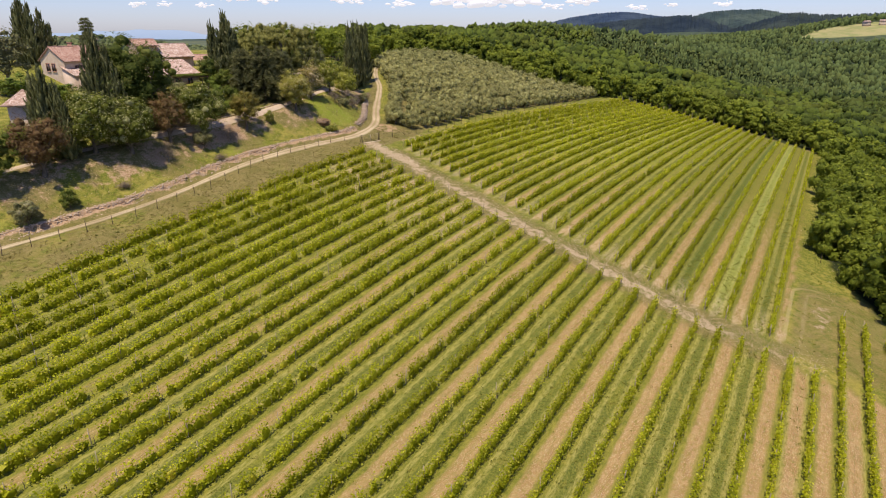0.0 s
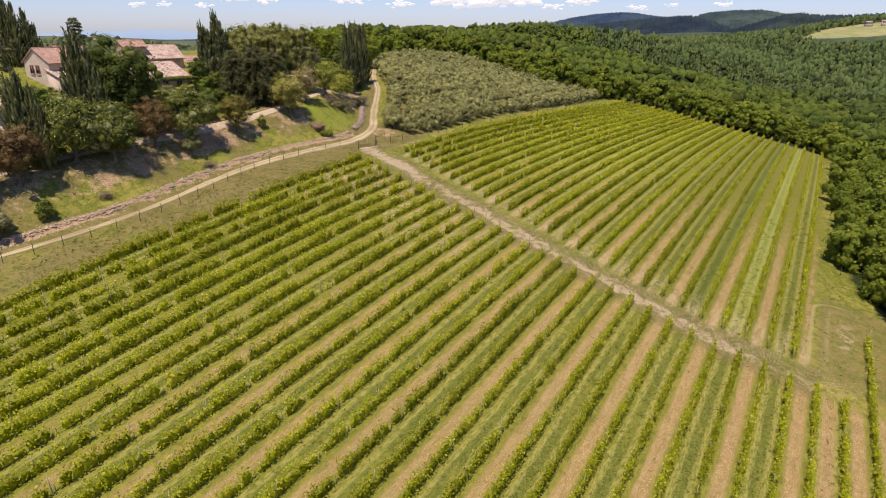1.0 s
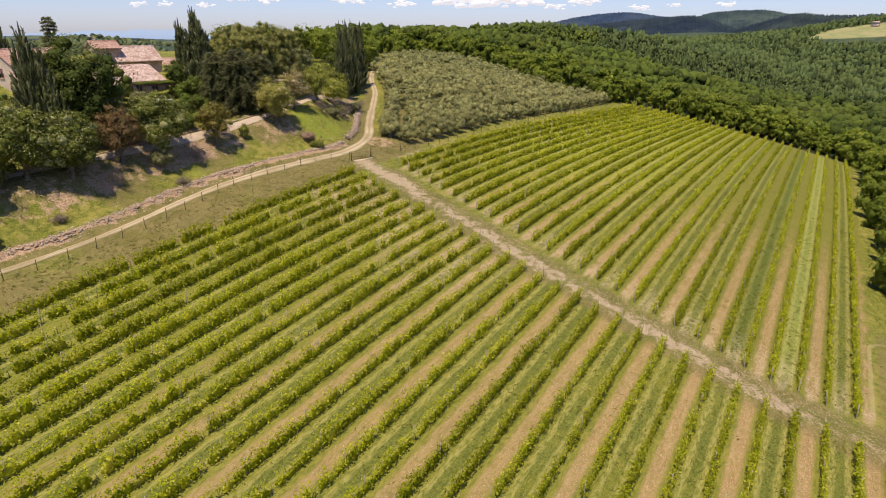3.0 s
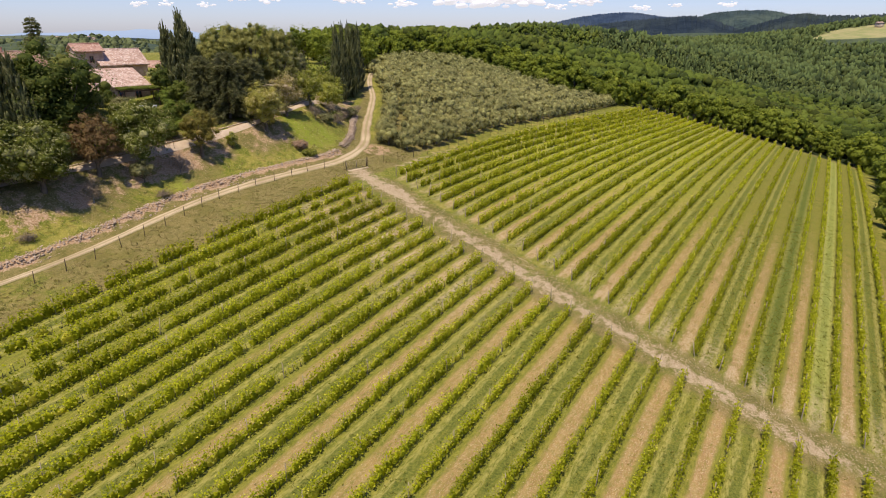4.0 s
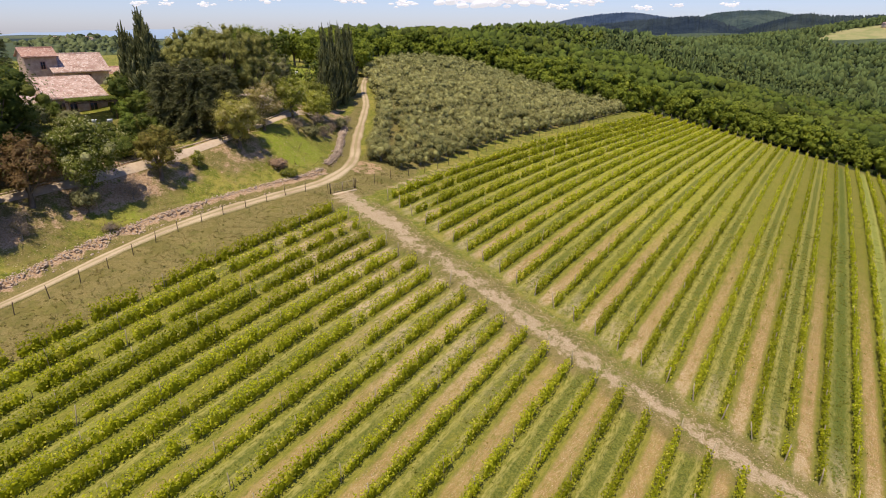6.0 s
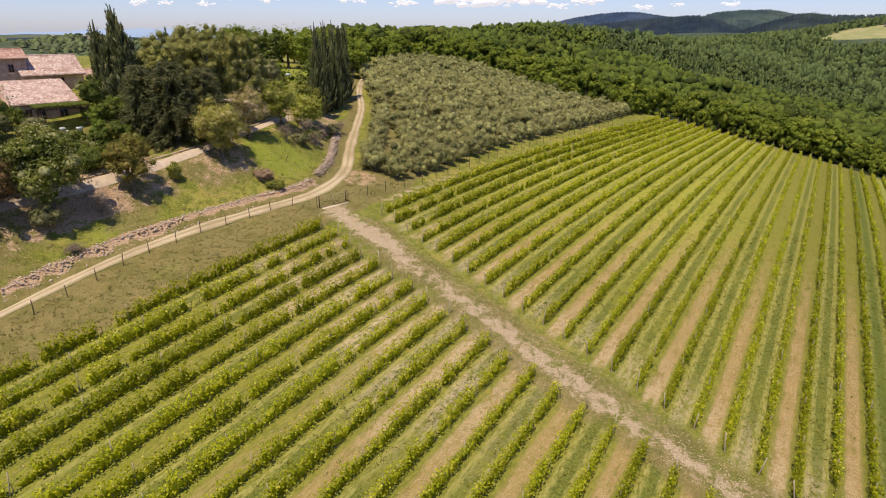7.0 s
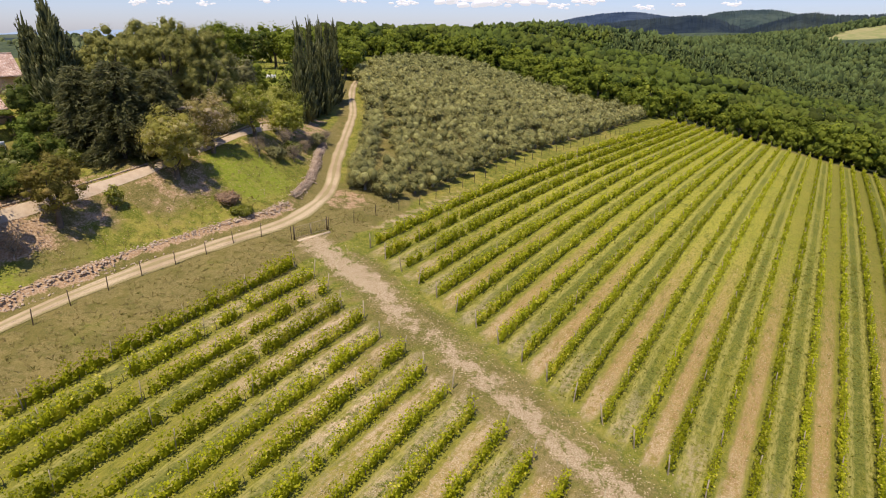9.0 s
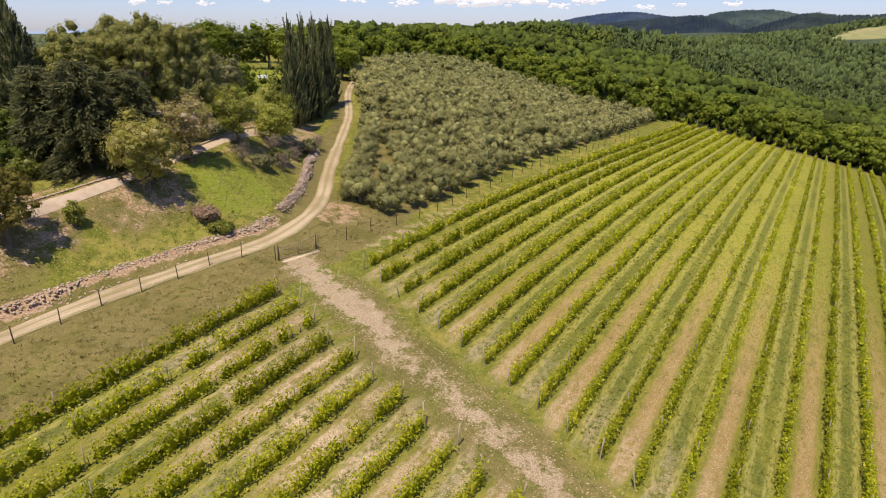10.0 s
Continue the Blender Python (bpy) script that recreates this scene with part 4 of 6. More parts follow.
for i, j in enumerate(near):
    plant("forest_tree", "dense green oak tree at the edge of the wood", "tree", (OAKS_NEAR if i < 70 else OAKS)[i % 6], wx[j], wy[j], 0.72 + 0.75 * RNG.random() ** 1.3, group="oak wood", sink=0.3)
used = np.zeros(len(wx), bool)
used[near] = True


def canopy(name, xs, ys, form, wide, tall, leaves, leaf, mat, label, rough=0.16):
    """A wood of uneven crowns: a leafy shell for each tree, ragged with loose sprays."""
    if isinstance(form, list):
        for i, one in enumerate(form):
            canopy(name, xs[i::len(form)], ys[i::len(form)], one, wide, tall, leaves, leaf, mat, label, rough)
        return
    rng = np.random.default_rng(17 + len(xs))
    v0, f0 = form
    n, m = len(xs), len(v0)
    sc = (0.66 + 0.68 * rng.random(n))[:, None]
    turn = rng.random(n) * 6.283
    v = v0[None] * (1 + rng.normal(0, rough, (n, m, 3)) * (1, 1, 0.4))
    x = v[..., 0] * np.cos(turn)[:, None] - v[..., 1] * np.sin(turn)[:, None]
    y = v[..., 0] * np.sin(turn)[:, None] + v[..., 1] * np.cos(turn)[:, None]
    base = np.stack([xs, ys, height(xs, ys)], 1)
    v = np.stack([x * wide * sc, y * wide * sc, v[..., 2] * tall * sc], -1) + base[:, None]
    f = (f0[None] + (np.arange(n) * m)[:, None, None]).reshape(-1, 3)
    own = np.repeat(np.arange(n), leaves)
    pick = rng.integers(0, len(f0), len(own))
    c = v[own[:, None], f0[pick]]
    w = rng.dirichlet((1, 1, 1), len(own))
    c = (c * w[..., None]).sum(1)
    corner = v[own[:, None], f0[pick]]
    out = unit(np.cross(corner[:, 1] - corner[:, 0], corner[:, 2] - corner[:, 0]) + (0, 0, 0.2))
    q, qf = leaf_quads(rng, c + out * (leaf * (0.1 + 1.1 * rng.random(len(own))))[:, None], leaf, out, 0.4, 0.6)
    tri = np.concatenate([qf[:, :3], qf[:, [0, 2, 3]]])
    me = raw_mesh(name, np.concatenate([v.reshape(-1, 3), q]), np.concatenate([f, tri + n * m]), mat, smooth=True)
    tone = rng.random(n)
    me.attributes.new("tone", "FLOAT", "POINT").data.foreach_set("value", np.concatenate([np.repeat(tone, m), np.repeat(tone[own], 4)]).astype(np.float32))
    tagged(new(name, me), label, "wood", kind="stuff")


def crowned(seed, n, seg=5):
    """A crown outline of several rounded masses, one unit wide and high."""
    rng = np.random.default_rng(int(seed))
    v0, f0 = shell([(-0.6, 0.6), (0.05, 1.0), (0.8, 0.72)], seg)
    a = 2.4 * np.arange(n) + rng.random(n)
    up = np.linspace(0.0, 1.0, n)
    c = np.stack([np.cos(a) * (1 - 0.75 * up) * 0.68, np.sin(a) * (1 - 0.75 * up) * 0.68, 0.46 + 0.3 * up + rng.normal(0, 0.09, n)], 1)
    return join([(v0 * (k, k, k * 0.5) + p, f0) for p, k in zip(c, 0.26 + 0.26 * rng.random(n))])


CROWNS = [crowned(300 + i, 11) for i in range(5)]
CROWNS_FAR = [crowned(310 + i, 5, 4) for i in range(4)]
SPIRE = shell([(0.14, 1.0), (0.42, 0.72), (0.72, 0.40)], 6)
SPIRE_FAR = shell([(0.14, 1.0), (0.55, 0.6)], 5)
k = ok & ~used
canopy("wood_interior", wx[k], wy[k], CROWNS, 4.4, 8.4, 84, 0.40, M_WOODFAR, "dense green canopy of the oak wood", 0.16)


def wedge(r0, r1, gap, b0, b1):
    rng = np.random.default_rng(int(r0))
    n = int((r1 ** 2 - r0 ** 2) * radians(b1 - b0) / 2 / gap ** 2)
    r, b = np.sqrt(r0 ** 2 + rng.random(n) * (r1 ** 2 - r0 ** 2)), radians(b0) + rng.random(n) * radians(b1 - b0)
    x, y = r * np.sin(b), 30 + r * np.cos(b)
    out = (x > 200) | (y > 372) | (x < -120)
    free = np.maximum.reduce([ramp(95, 85, np.hypot((x - 770) / 2.2, y - 1000)), ramp(30, 22, np.hypot((x - 236) / 1.6, y - 748))]) < 0.3
    return x[out & free], y[out & free]


canopy("valley_wood", *wedge(170, 400, 5.0, 2, 43), CROWNS, 4.3, 8.4, 46, 0.52, M_VALLEY, "continuous green woodland in the valley")
canopy("conifer_wood", *wedge(390, 680, 5.0, 10, 43), SPIRE, 1.7, 8.0, 6, 0.6, M_PINEFAR, "dense conifer plantation across the valley", 0.25)
canopy("mixed_wood", *wedge(380, 700, 9.5, 8, 43), CROWNS_FAR, 3.4, 8.6, 12, 0.75, M_MIXED, "pale green broadleaved trees among the conifers", 0.2)
canopy("valley_wood", *wedge(390, 680, 6.5, 0, 14), CROWNS_FAR, 4.0, 9.0, 10, 0.7, M_WOODFAR, "green oak woodland on the far side of the crest")
canopy("distant_wood", *wedge(680, 1400, 6.8, 3, 40), [SPIRE_FAR, shell([(0.1, 0.8), (0.55, 1.0), (0.85, 0.6)], 5)], 3.0, 8.0, 0, 1.0, M_PINEFAR, "far woodland covering the hills", 0.3)
wx, wy = wedge(640, 2300, 17, -44, -6)
k = (lump(wx, wy, 120, 6) > -0.15) & (wx < -120)
canopy("scattered_trees", wx[k], wy[k], shell([(0.1, 1.0), (0.7, 0.75)], 5), 7.0, 9.0, 0, 1.0, M_PLAINTREES, "hedgerows and woods across the distant plain", 0.2)


# ---- single trees and shrubs round the farm ----
def spires(seed, list_of, mat):
    """Flame-like tongues of sprays over a slim core for each spire (dx, dy, height, radius); one mesh."""
    rng = np.random.default_rng(int(seed))
    parts = []
    v0, f0 = shell([(0.0, 0.5), (0.35, 1.0), (0.72, 0.55)], 5)
    for dx, dy, tall, r in list_of:
        def girth(h):
            return r * np.minimum(1, h / 0.16 + 0.35) * (1 - h) ** 0.78
        n = int(10 + tall * r * 4.2)
        h = np.sort(rng.beta(1.0, 1.15, n)) * 0.9
        a = 2.4 * np.arange(n) + rng.normal(0, 0.5, n)
        rr = girth(h) * (0.62 + 0.4 * rng.random(n))
        size = tall * (0.09 + 0.09 * rng.random(n)) * (1 - 0.35 * h)
        for i in range(n):
            out = np.array((math.cos(a[i]), math.sin(a[i]), 0.0))
            foot = np.array((dx, dy, 0.3 + h[i] * (tall - 0.6) - size[i] * 0.35)) + out * rr[i]
            rise = unit(out * rng.uniform(0.1, 0.75) * (1 - 0.9 * h[i]) + (0, 0, 1))
            fat = (0.16 + 0.16 * rng.random()) * (0.6 + 0.35 * r) * (1 - 0.45 * h[i])
            v = v0 * (1 + rng.normal(0, 0.15, v0.shape)) * (fat, fat, size[i])
            parts.append((foot + v[:, :2] * rng.uniform(0.7, 1.3) @ np.array([(1, 0, 0), (0, 1, 0)]) + rise * v[:, 2:], f0))
            k = 18
            u = rng.random(k) ** 0.8
            c = foot + rise * (u * size[i])[:, None] + unit(rng.normal(size=(k, 3)) + out * 0.6) * (fat * (1.1 - u))[:, None]
            q, qf = sprays(rng, c, size[i] * 0.16 + 0.3 * rng.random(k), unit(rise + rng.normal(0, 0.25, (k, 3)) + out * 0.15), 0.075)
            parts.append((q, np.concatenate([qf[:, :3], qf[:, [0, 2, 3]]])))
        hs = np.linspace(0, 1, 9)
        core, cf = tube(np.stack([np.full(9, dx), np.full(9, dy), 0.2 + hs * (tall - 0.7)], 1), np.maximum(0.04, girth(hs) * 0.62), 7)
        parts.append((core, np.concatenate([cf[:, :3], cf[:, [0, 2, 3]]])))
    return raw_mesh("cypress_crown", *join(parts), mat)


def stem(tall, r, mat=M_BARK):
    return raw_mesh("trunk", *tube([(0, 0, -0.4), (0.03, 0, tall * 0.3), (0, 0.04, tall * 0.75)], [r * 1.3, r, r * 0.4], 7), mat, smooth=True)


def conifer(seed, tall, r, mat, whorls=22):
    """Drooping tiers of branches round a straight trunk."""
    rng = np.random.default_rng(int(seed))
    parts, wood = [], [tube([(0, 0, -0.4), (0, 0.02, tall * 0.5), (0, 0, tall * 0.98)], [0.28, 0.18, 0.02], 7)]
    for i in range(whorls):
        h = 0.05 + 0.93 * i / whorls
        reach = r * (1 - h) ** 0.5 * (0.8 + 0.4 * rng.random())
        for b in range(11):
            a = rng.random() * 6.283
            n = int(10 + reach * 16)
            u = np.sort(rng.random(n)) ** 0.7
            line = np.stack([np.cos(a) * u * reach, np.sin(a) * u * reach, tall * h - 0.30 * reach * u ** 2 + 0.1 * u], 1)
            c = line + rng.normal(0, 0.16, (n, 3))
            d = unit(np.stack([np.cos(a + rng.normal(0, 0.5, n)), np.sin(a + rng.normal(0, 0.5, n)), -0.25 + rng.normal(0, 0.3, n)], 1))
            parts.append(sprays(rng, c, 0.4 + 0.3 * rng.random(n), d, 0.10))
            if b < 3:
                wood.append(tube([(0, 0, tall * h), line[n // 2], line[-1]], [0.06, 0.04, 0.01], 4))
    return raw_mesh("conifer_trunk", *join(wood), M_BARK, smooth=True), raw_mesh("conifer_crown", *join(parts), mat)


CYPRESSES = [
    (-91.2, 138, 3, [(0, 0, 18.6, 1.9), (2.0, -0.6, 16.6, 1.5), (3.6, 0.3, 15.2, 1.5), (-1.8, 0.5, 15.5, 1.6), (4.8, 1, 11.5, 1.5)], "tall dark cypress with several pointed spires behind the farmhouse"),
    (-57.6, 88, 4, [(0, 0, 14.6, 1.6), (1.6, 0.2, 12.2, 1.6), (-1.6, 0.4, 13.4, 1.5), (0.4, 1.4, 11.5, 1.6), (2.6, -0.4, 9.6, 1.5)], "dark bushy cypress beside the tiled hut"),
    (-54.8, 98, 5, [(0, 0, 18.2, 1.7), (1.6, 0.3, 15.4, 1.6), (-1.4, 0.2, 15.9, 1.3), (-2.6, 0.4, 11.2, 1.2), (2.7, 0, 12.4, 1.5), (3.6, 0.3, 9.5, 1.3)], "dark cypress with a broad ragged base by the farmhouse"),
    (-44.4, 128, 6, [(0.3, 0, 17.0, 2.1), (-2.6, 0.4, 14.8, 1.4), (1.3, -0.8, 14.6, 1.7), (1.9, 0, 12.5, 1.6), (-1.0, -0.6, 12.6, 1.5), (-3.1, 0, 11.3, 0.7), (0.6, 1.2, 13.0, 1.4)], "tall dark cypress with flaring ragged spires in the garden"),
]
for x, y, seed, sp, label in CYPRESSES:
    plant("cypress", label, "cypress", (stem(6, 0.25), spires(seed, sp, M_CYPRESS)), x, y, turn=0, group="garden cypresses", tall=sp[0][2])
for i, (x, y, tip) in enumerate([(-24.2, 161, 32.0), (-24.9, 166, 30.9), (-24.2, 170, 32.4), (-23.3, 174, 31.6), (-24.1, 178, 32.6), (-23.4, 182, 31.6), (-22.9, 187, 32.3)]):
    tall = tip - ground_z(x, y)
    plant("cypress", "slim dark cypress in a tight clump beside the track", "cypress",
          (stem(5, 0.2), spires(30 + i, [(0, 0, tall, 1.25), (0.9, 0.5, tall * (0.6 + 0.05 * (i % 3)), 1.1), (-0.9, -0.6, tall * (0.5 + 0.08 * (i % 4)), 1.1)], M_CYPRESS)), x, y, turn=40 * i, group="cypress clump by the track")
plant("cypress", "slim dark cypress standing far behind the houses", "cypress", (stem(4, 0.2), spires(41, [(0, 0, 10.4, 1.1), (0.5, 0.3, 8.6, 0.8)], M_CYPRESS)), -96, 260, turn=0, group="garden cypresses")
plant("spruce", "dark conical spruce behind the houses", "spruce", conifer(8, 14.8, 3.0, M_CEDAR, 16), -92.2, 164, tall=14.8)
plant("cedar", "dense dark conifer with drooping branches", "conifer", conifer(9, 11.0, 4.6, M_CEDAR), -36.2, 124.6, group="dark conifers")
plant("cedar", "dense dark conifer with drooping branches", "conifer", conifer(10, 9.0, 3.6, M_CEDAR, 18), -40.2, 124.6, group="dark conifers")
plant("cedar", "dense dark conifer with drooping branches", "conifer", conifer(12, 9.6, 4.0, M_CEDAR, 18), -33.4, 128.6, group="dark conifers")

def umbrella_pine(seed, r, tall, under):
    """Puffs of needles over a broad dome, carried by spreading limbs."""
    rng = np.random.default_rng(int(seed))
    k = 190
    c = dome_points(rng, k, r * 0.92, tall - under, under, 0.35, 0.66)
    return puffed(seed, c, 0.5 + 0.45 * rng.random(k), 54, 0.14, 0.62, (M_PINE, M_PINE, M_BARK), "pine", 0.36, under + 1.2, 0.34, 0.45, 1.0, 5, 14, 0.24)


for i, (x, y, r, top) in enumerate([(-40.4, 132.4, 4.8, 29.4), (-34.6, 135.4, 5.4, 31.2), (-31.2, 137.6, 4.4, 30.6), (-39.6, 141.5, 5.6, 30.4)]):
    tall = top - ground_z(x, y)
    plant("stone_pine", "broad olive-green pine with a rounded dense crown", "tree", umbrella_pine(520 + i, r, tall, tall * 0.12), x, y, turn=0, group="stone pines")
plant("spruce", "dark pointed spruce rising behind the pines", "spruce", conifer(14, 11.8, 2.4, M_CEDAR, 12), -44.5, 174.5)
TREES = [  # name, label, x, y, radius, crown height, underside, clumps, leaves, leaf, material
    ("dark_oak", "large dark green oak in front of the house", -51.6, 104, 6.8, 13.0, 1.0, 140, 110, 0.19, M_DARK),
    ("laurel_tree", "rounded glossy laurel tree with pale flowers", -53.3, 91.0, 4.7, 8.6, 0.1, 130, 110, 0.155, M_LAUREL),
    ("laurel_tree", "rounded glossy laurel tree with pale flowers", -49.0, 93.4, 4.4, 8.2, 0.1, 125, 110, 0.155, M_LAUREL),
    ("plum_tree", "purple-brown plum tree on top of the bank", -56.8, 83.4, 4.2, 8.2, 0.2, 75, 85, 0.15, M_PLUM),
    ("plum_tree", "purple-brown plum tree on top of the bank", -45.5, 99.6, 3.3, 7.2, 0.4, 55, 75, 0.15, M_PLUM),
    ("dark_shrub_tree", "dark tangled shrub tree above the bank", -61.0, 79.0, 3.8, 8.8, 0.2, 60, 80, 0.16, M_DARK),
    ("medlar_tree", "yellow-green tree with large glossy leaves beside the driveway", -41.8, 104.6, 4.3, 8.2, 0.4, 100, 105, 0.15, M_LAUREL),
    ("holm_oak", "small brownish-green tree with a forked trunk by the driveway", -36.4, 111.4, 2.9, 5.8, 0.8, 75, 90, 0.11, M_HOLM),
    ("yellow_tree", "olive-brown flowering tree spreading over the driveway", -29.6, 122.4, 3.4, 7.1, 0.3, 95, 105, 0.12, M_MEDLAR),
    ("yellow_tree", "pale brownish flowering tree beside the driveway", -27.8, 129.0, 2.9, 6.8, 0.3, 65, 95, 0.12, M_BLOOM),
    ("green_tree", "green spreading tree above the lawn", -25.4, 137.6, 3.4, 6.0, 0.6, 70, 85, 0.14, M_YELLOW),
    ("green_tree", "light green spreading tree above the track", -22.8, 145.2, 3.2, 5.2, 0.6, 65, 75, 0.15, M_YELLOW),
    ("green_tree", "yellow-green tree beside the cypress clump", -24.2, 150.5, 3.0, 5.6, 0.8, 55, 65, 0.16, M_YELLOW),
    ("crest_oak", "green oak on the crest behind the lawn", -41.0, 236, 6.2, 9.6, 0.8, 60, 36, 0.38, M_OAK),
    ("crest_oak", "green oak on the crest behind the lawn", -27.0, 224, 5.6, 9.2, 0.8, 60, 36, 0.38, M_OAK),
    ("crest_oak", "green oak on the crest behind the lawn", -28.5, 238, 6.0, 9.6, 0.8, 60, 36, 0.38, M_OAK),
    ("crest_oak", "green oak on the crest behind the lawn", -50.0, 218, 6.0, 9.6, 0.8, 60, 36, 0.38, M_DARK),
    ("crest_oak", "green oak on the crest behind the lawn", -58.0, 226, 6.4, 9.8, 0.8, 60, 36, 0.38, M_OAK),
    ("crest_oak", "green oak on the crest behind the lawn", -67.0, 214, 6.2, 8.6, 0.8, 60, 36, 0.38, M_OAK),
    ("crest_oak", "green oak on the crest behind the lawn", -43.0, 168, 5.0, 9.0, 0.8, 60, 40, 0.34, M_DARK),
    ("crest_oak", "green oak on the crest behind the lawn", -34.0, 164, 4.6, 7.6, 0.8, 60, 40, 0.32, M_OAK),
    ("crest_oak", "green oak on the crest behind the lawn", -27.5, 172, 4.6, 7.6, 0.8, 60, 40, 0.32, M_DARK),
    ("garden_tree", "small yellow-green tree below the farmhouse", -77.0, 118.0, 2.6, 3.6, 0.3, 45, 60, 0.18, M_YELLOW),
    ("garden_tree", "dense dark green tree below the farmhouse", -73.5, 112.5, 3.0, 4.6, 0.3, 50, 60, 0.18, M_DARK),
    ("garden_tree", "dense dark green tree below the farmhouse", -80.5, 113.0, 3.2, 5.0, 0.3, 50, 60, 0.18, M_DARK),
    ("lime_tree", "yellow-green shrub tree in front of the tiled hut", -61.6, 87.2, 2.6, 5.2, 0.4, 50, 70, 0.16, M_LIME),
    ("lime_tree", "bright green shrub tree below the farmhouse", -64.5, 104.0, 3.2, 6.4, 0.4, 55, 70, 0.17, M_LIME),
    ("green_tree", "dense green tree beside the farmhouse", -60.0, 106.0, 3.0, 5.6, 0.4, 55, 70, 0.17, M_YELLOW),
    ("green_tree", "dense green garden tree between the houses", -58.5, 117.0, 3.0, 4.4, 0.4, 55, 70, 0.17, M_DARK),
    ("brown_tree", "tall brownish tree at the edge of the garden", -76.0, 108, 4.4, 11.0, 3.6, 60, 60, 0.22, M_SHRUB),
    ("lime_tree", "bright lime-green tree behind the tiled hut", -69.5, 101, 3.4, 7.6, 1.6, 55, 60, 0.18, M_LIME),
    ("lime_tree", "bright lime-green tree behind the tiled hut", -64.2, 97.5, 2.6, 6.4, 1.0, 45, 60, 0.18, M_LIME),
    ("garden_tree", "green garden tree beside the stone house", -47.5, 132, 2.8, 5.0, 1.0, 45, 60, 0.18, M_YELLOW),
    ("garden_tree", "pale willow-like tree behind the lawn", -31.5, 150, 3.8, 7.0, 1.6, 60, 60, 0.2, M_SHRUB),
    ("crest_oak", "green oak on the crest behind the lawn", -46.0, 226, 6.5, 9.4, 2.2, 60, 36, 0.38, M_OAK),
    ("crest_oak", "green oak on the crest behind the lawn", -36.5, 217, 6.0, 8.8, 2.0, 60, 36, 0.38, M_OAK),
    ("crest_oak", "green oak on the crest behind the lawn", -30.5, 205, 5.0, 8.0, 1.8, 60, 46, 0.32, M_DARK),
    ("crest_oak", "green oak on the crest behind the lawn", -55.0, 212, 6.0, 9.4, 2.2, 60, 36, 0.38, M_OAK),
    ("crest_oak", "green oak on the crest behind the lawn", -62.0, 198, 6.0, 9.2, 2.2, 60, 36, 0.38, M_DARK),
    ("crest_oak", "green oak on the crest behind the lawn", -51.0, 182, 5.4, 9.0, 2.0, 60, 36, 0.36, M_DARK),
    ("crest_oak", "green oak on the crest behind the lawn", -34.0, 232, 6.2, 9.0, 2.2, 60, 36, 0.38, M_OAK),
]
for i, (name, label, x, y, r, tall, under, cl, lv, leaf, mat) in enumerate(TREES):
    plant(name, label, "tree", broadleaf(200 + i, r, tall, under, cl, int(lv * 0.9), leaf * 0.8, mat, M_BARK, name, 0.14 + 0.03 * r, 0.55, 0.8, 0.3, 0.25, heart=0.4, apart=True), x, y, turn=0, tall=tall + under, size=1.14)
rng = np.random.default_rng(5)
for i in range(16):   # belt of oaks along the crest
    x, y = -26 - 3.1 * i + rng.normal(0, 1.5), 244 + 4 * rng.random() + 0.4 * i
    plant("crest_oak", "dense green oak on the skyline", "tree", OAKS[i % 6], x, y, 1.0 + 0.3 * rng.random(), group="crest trees")

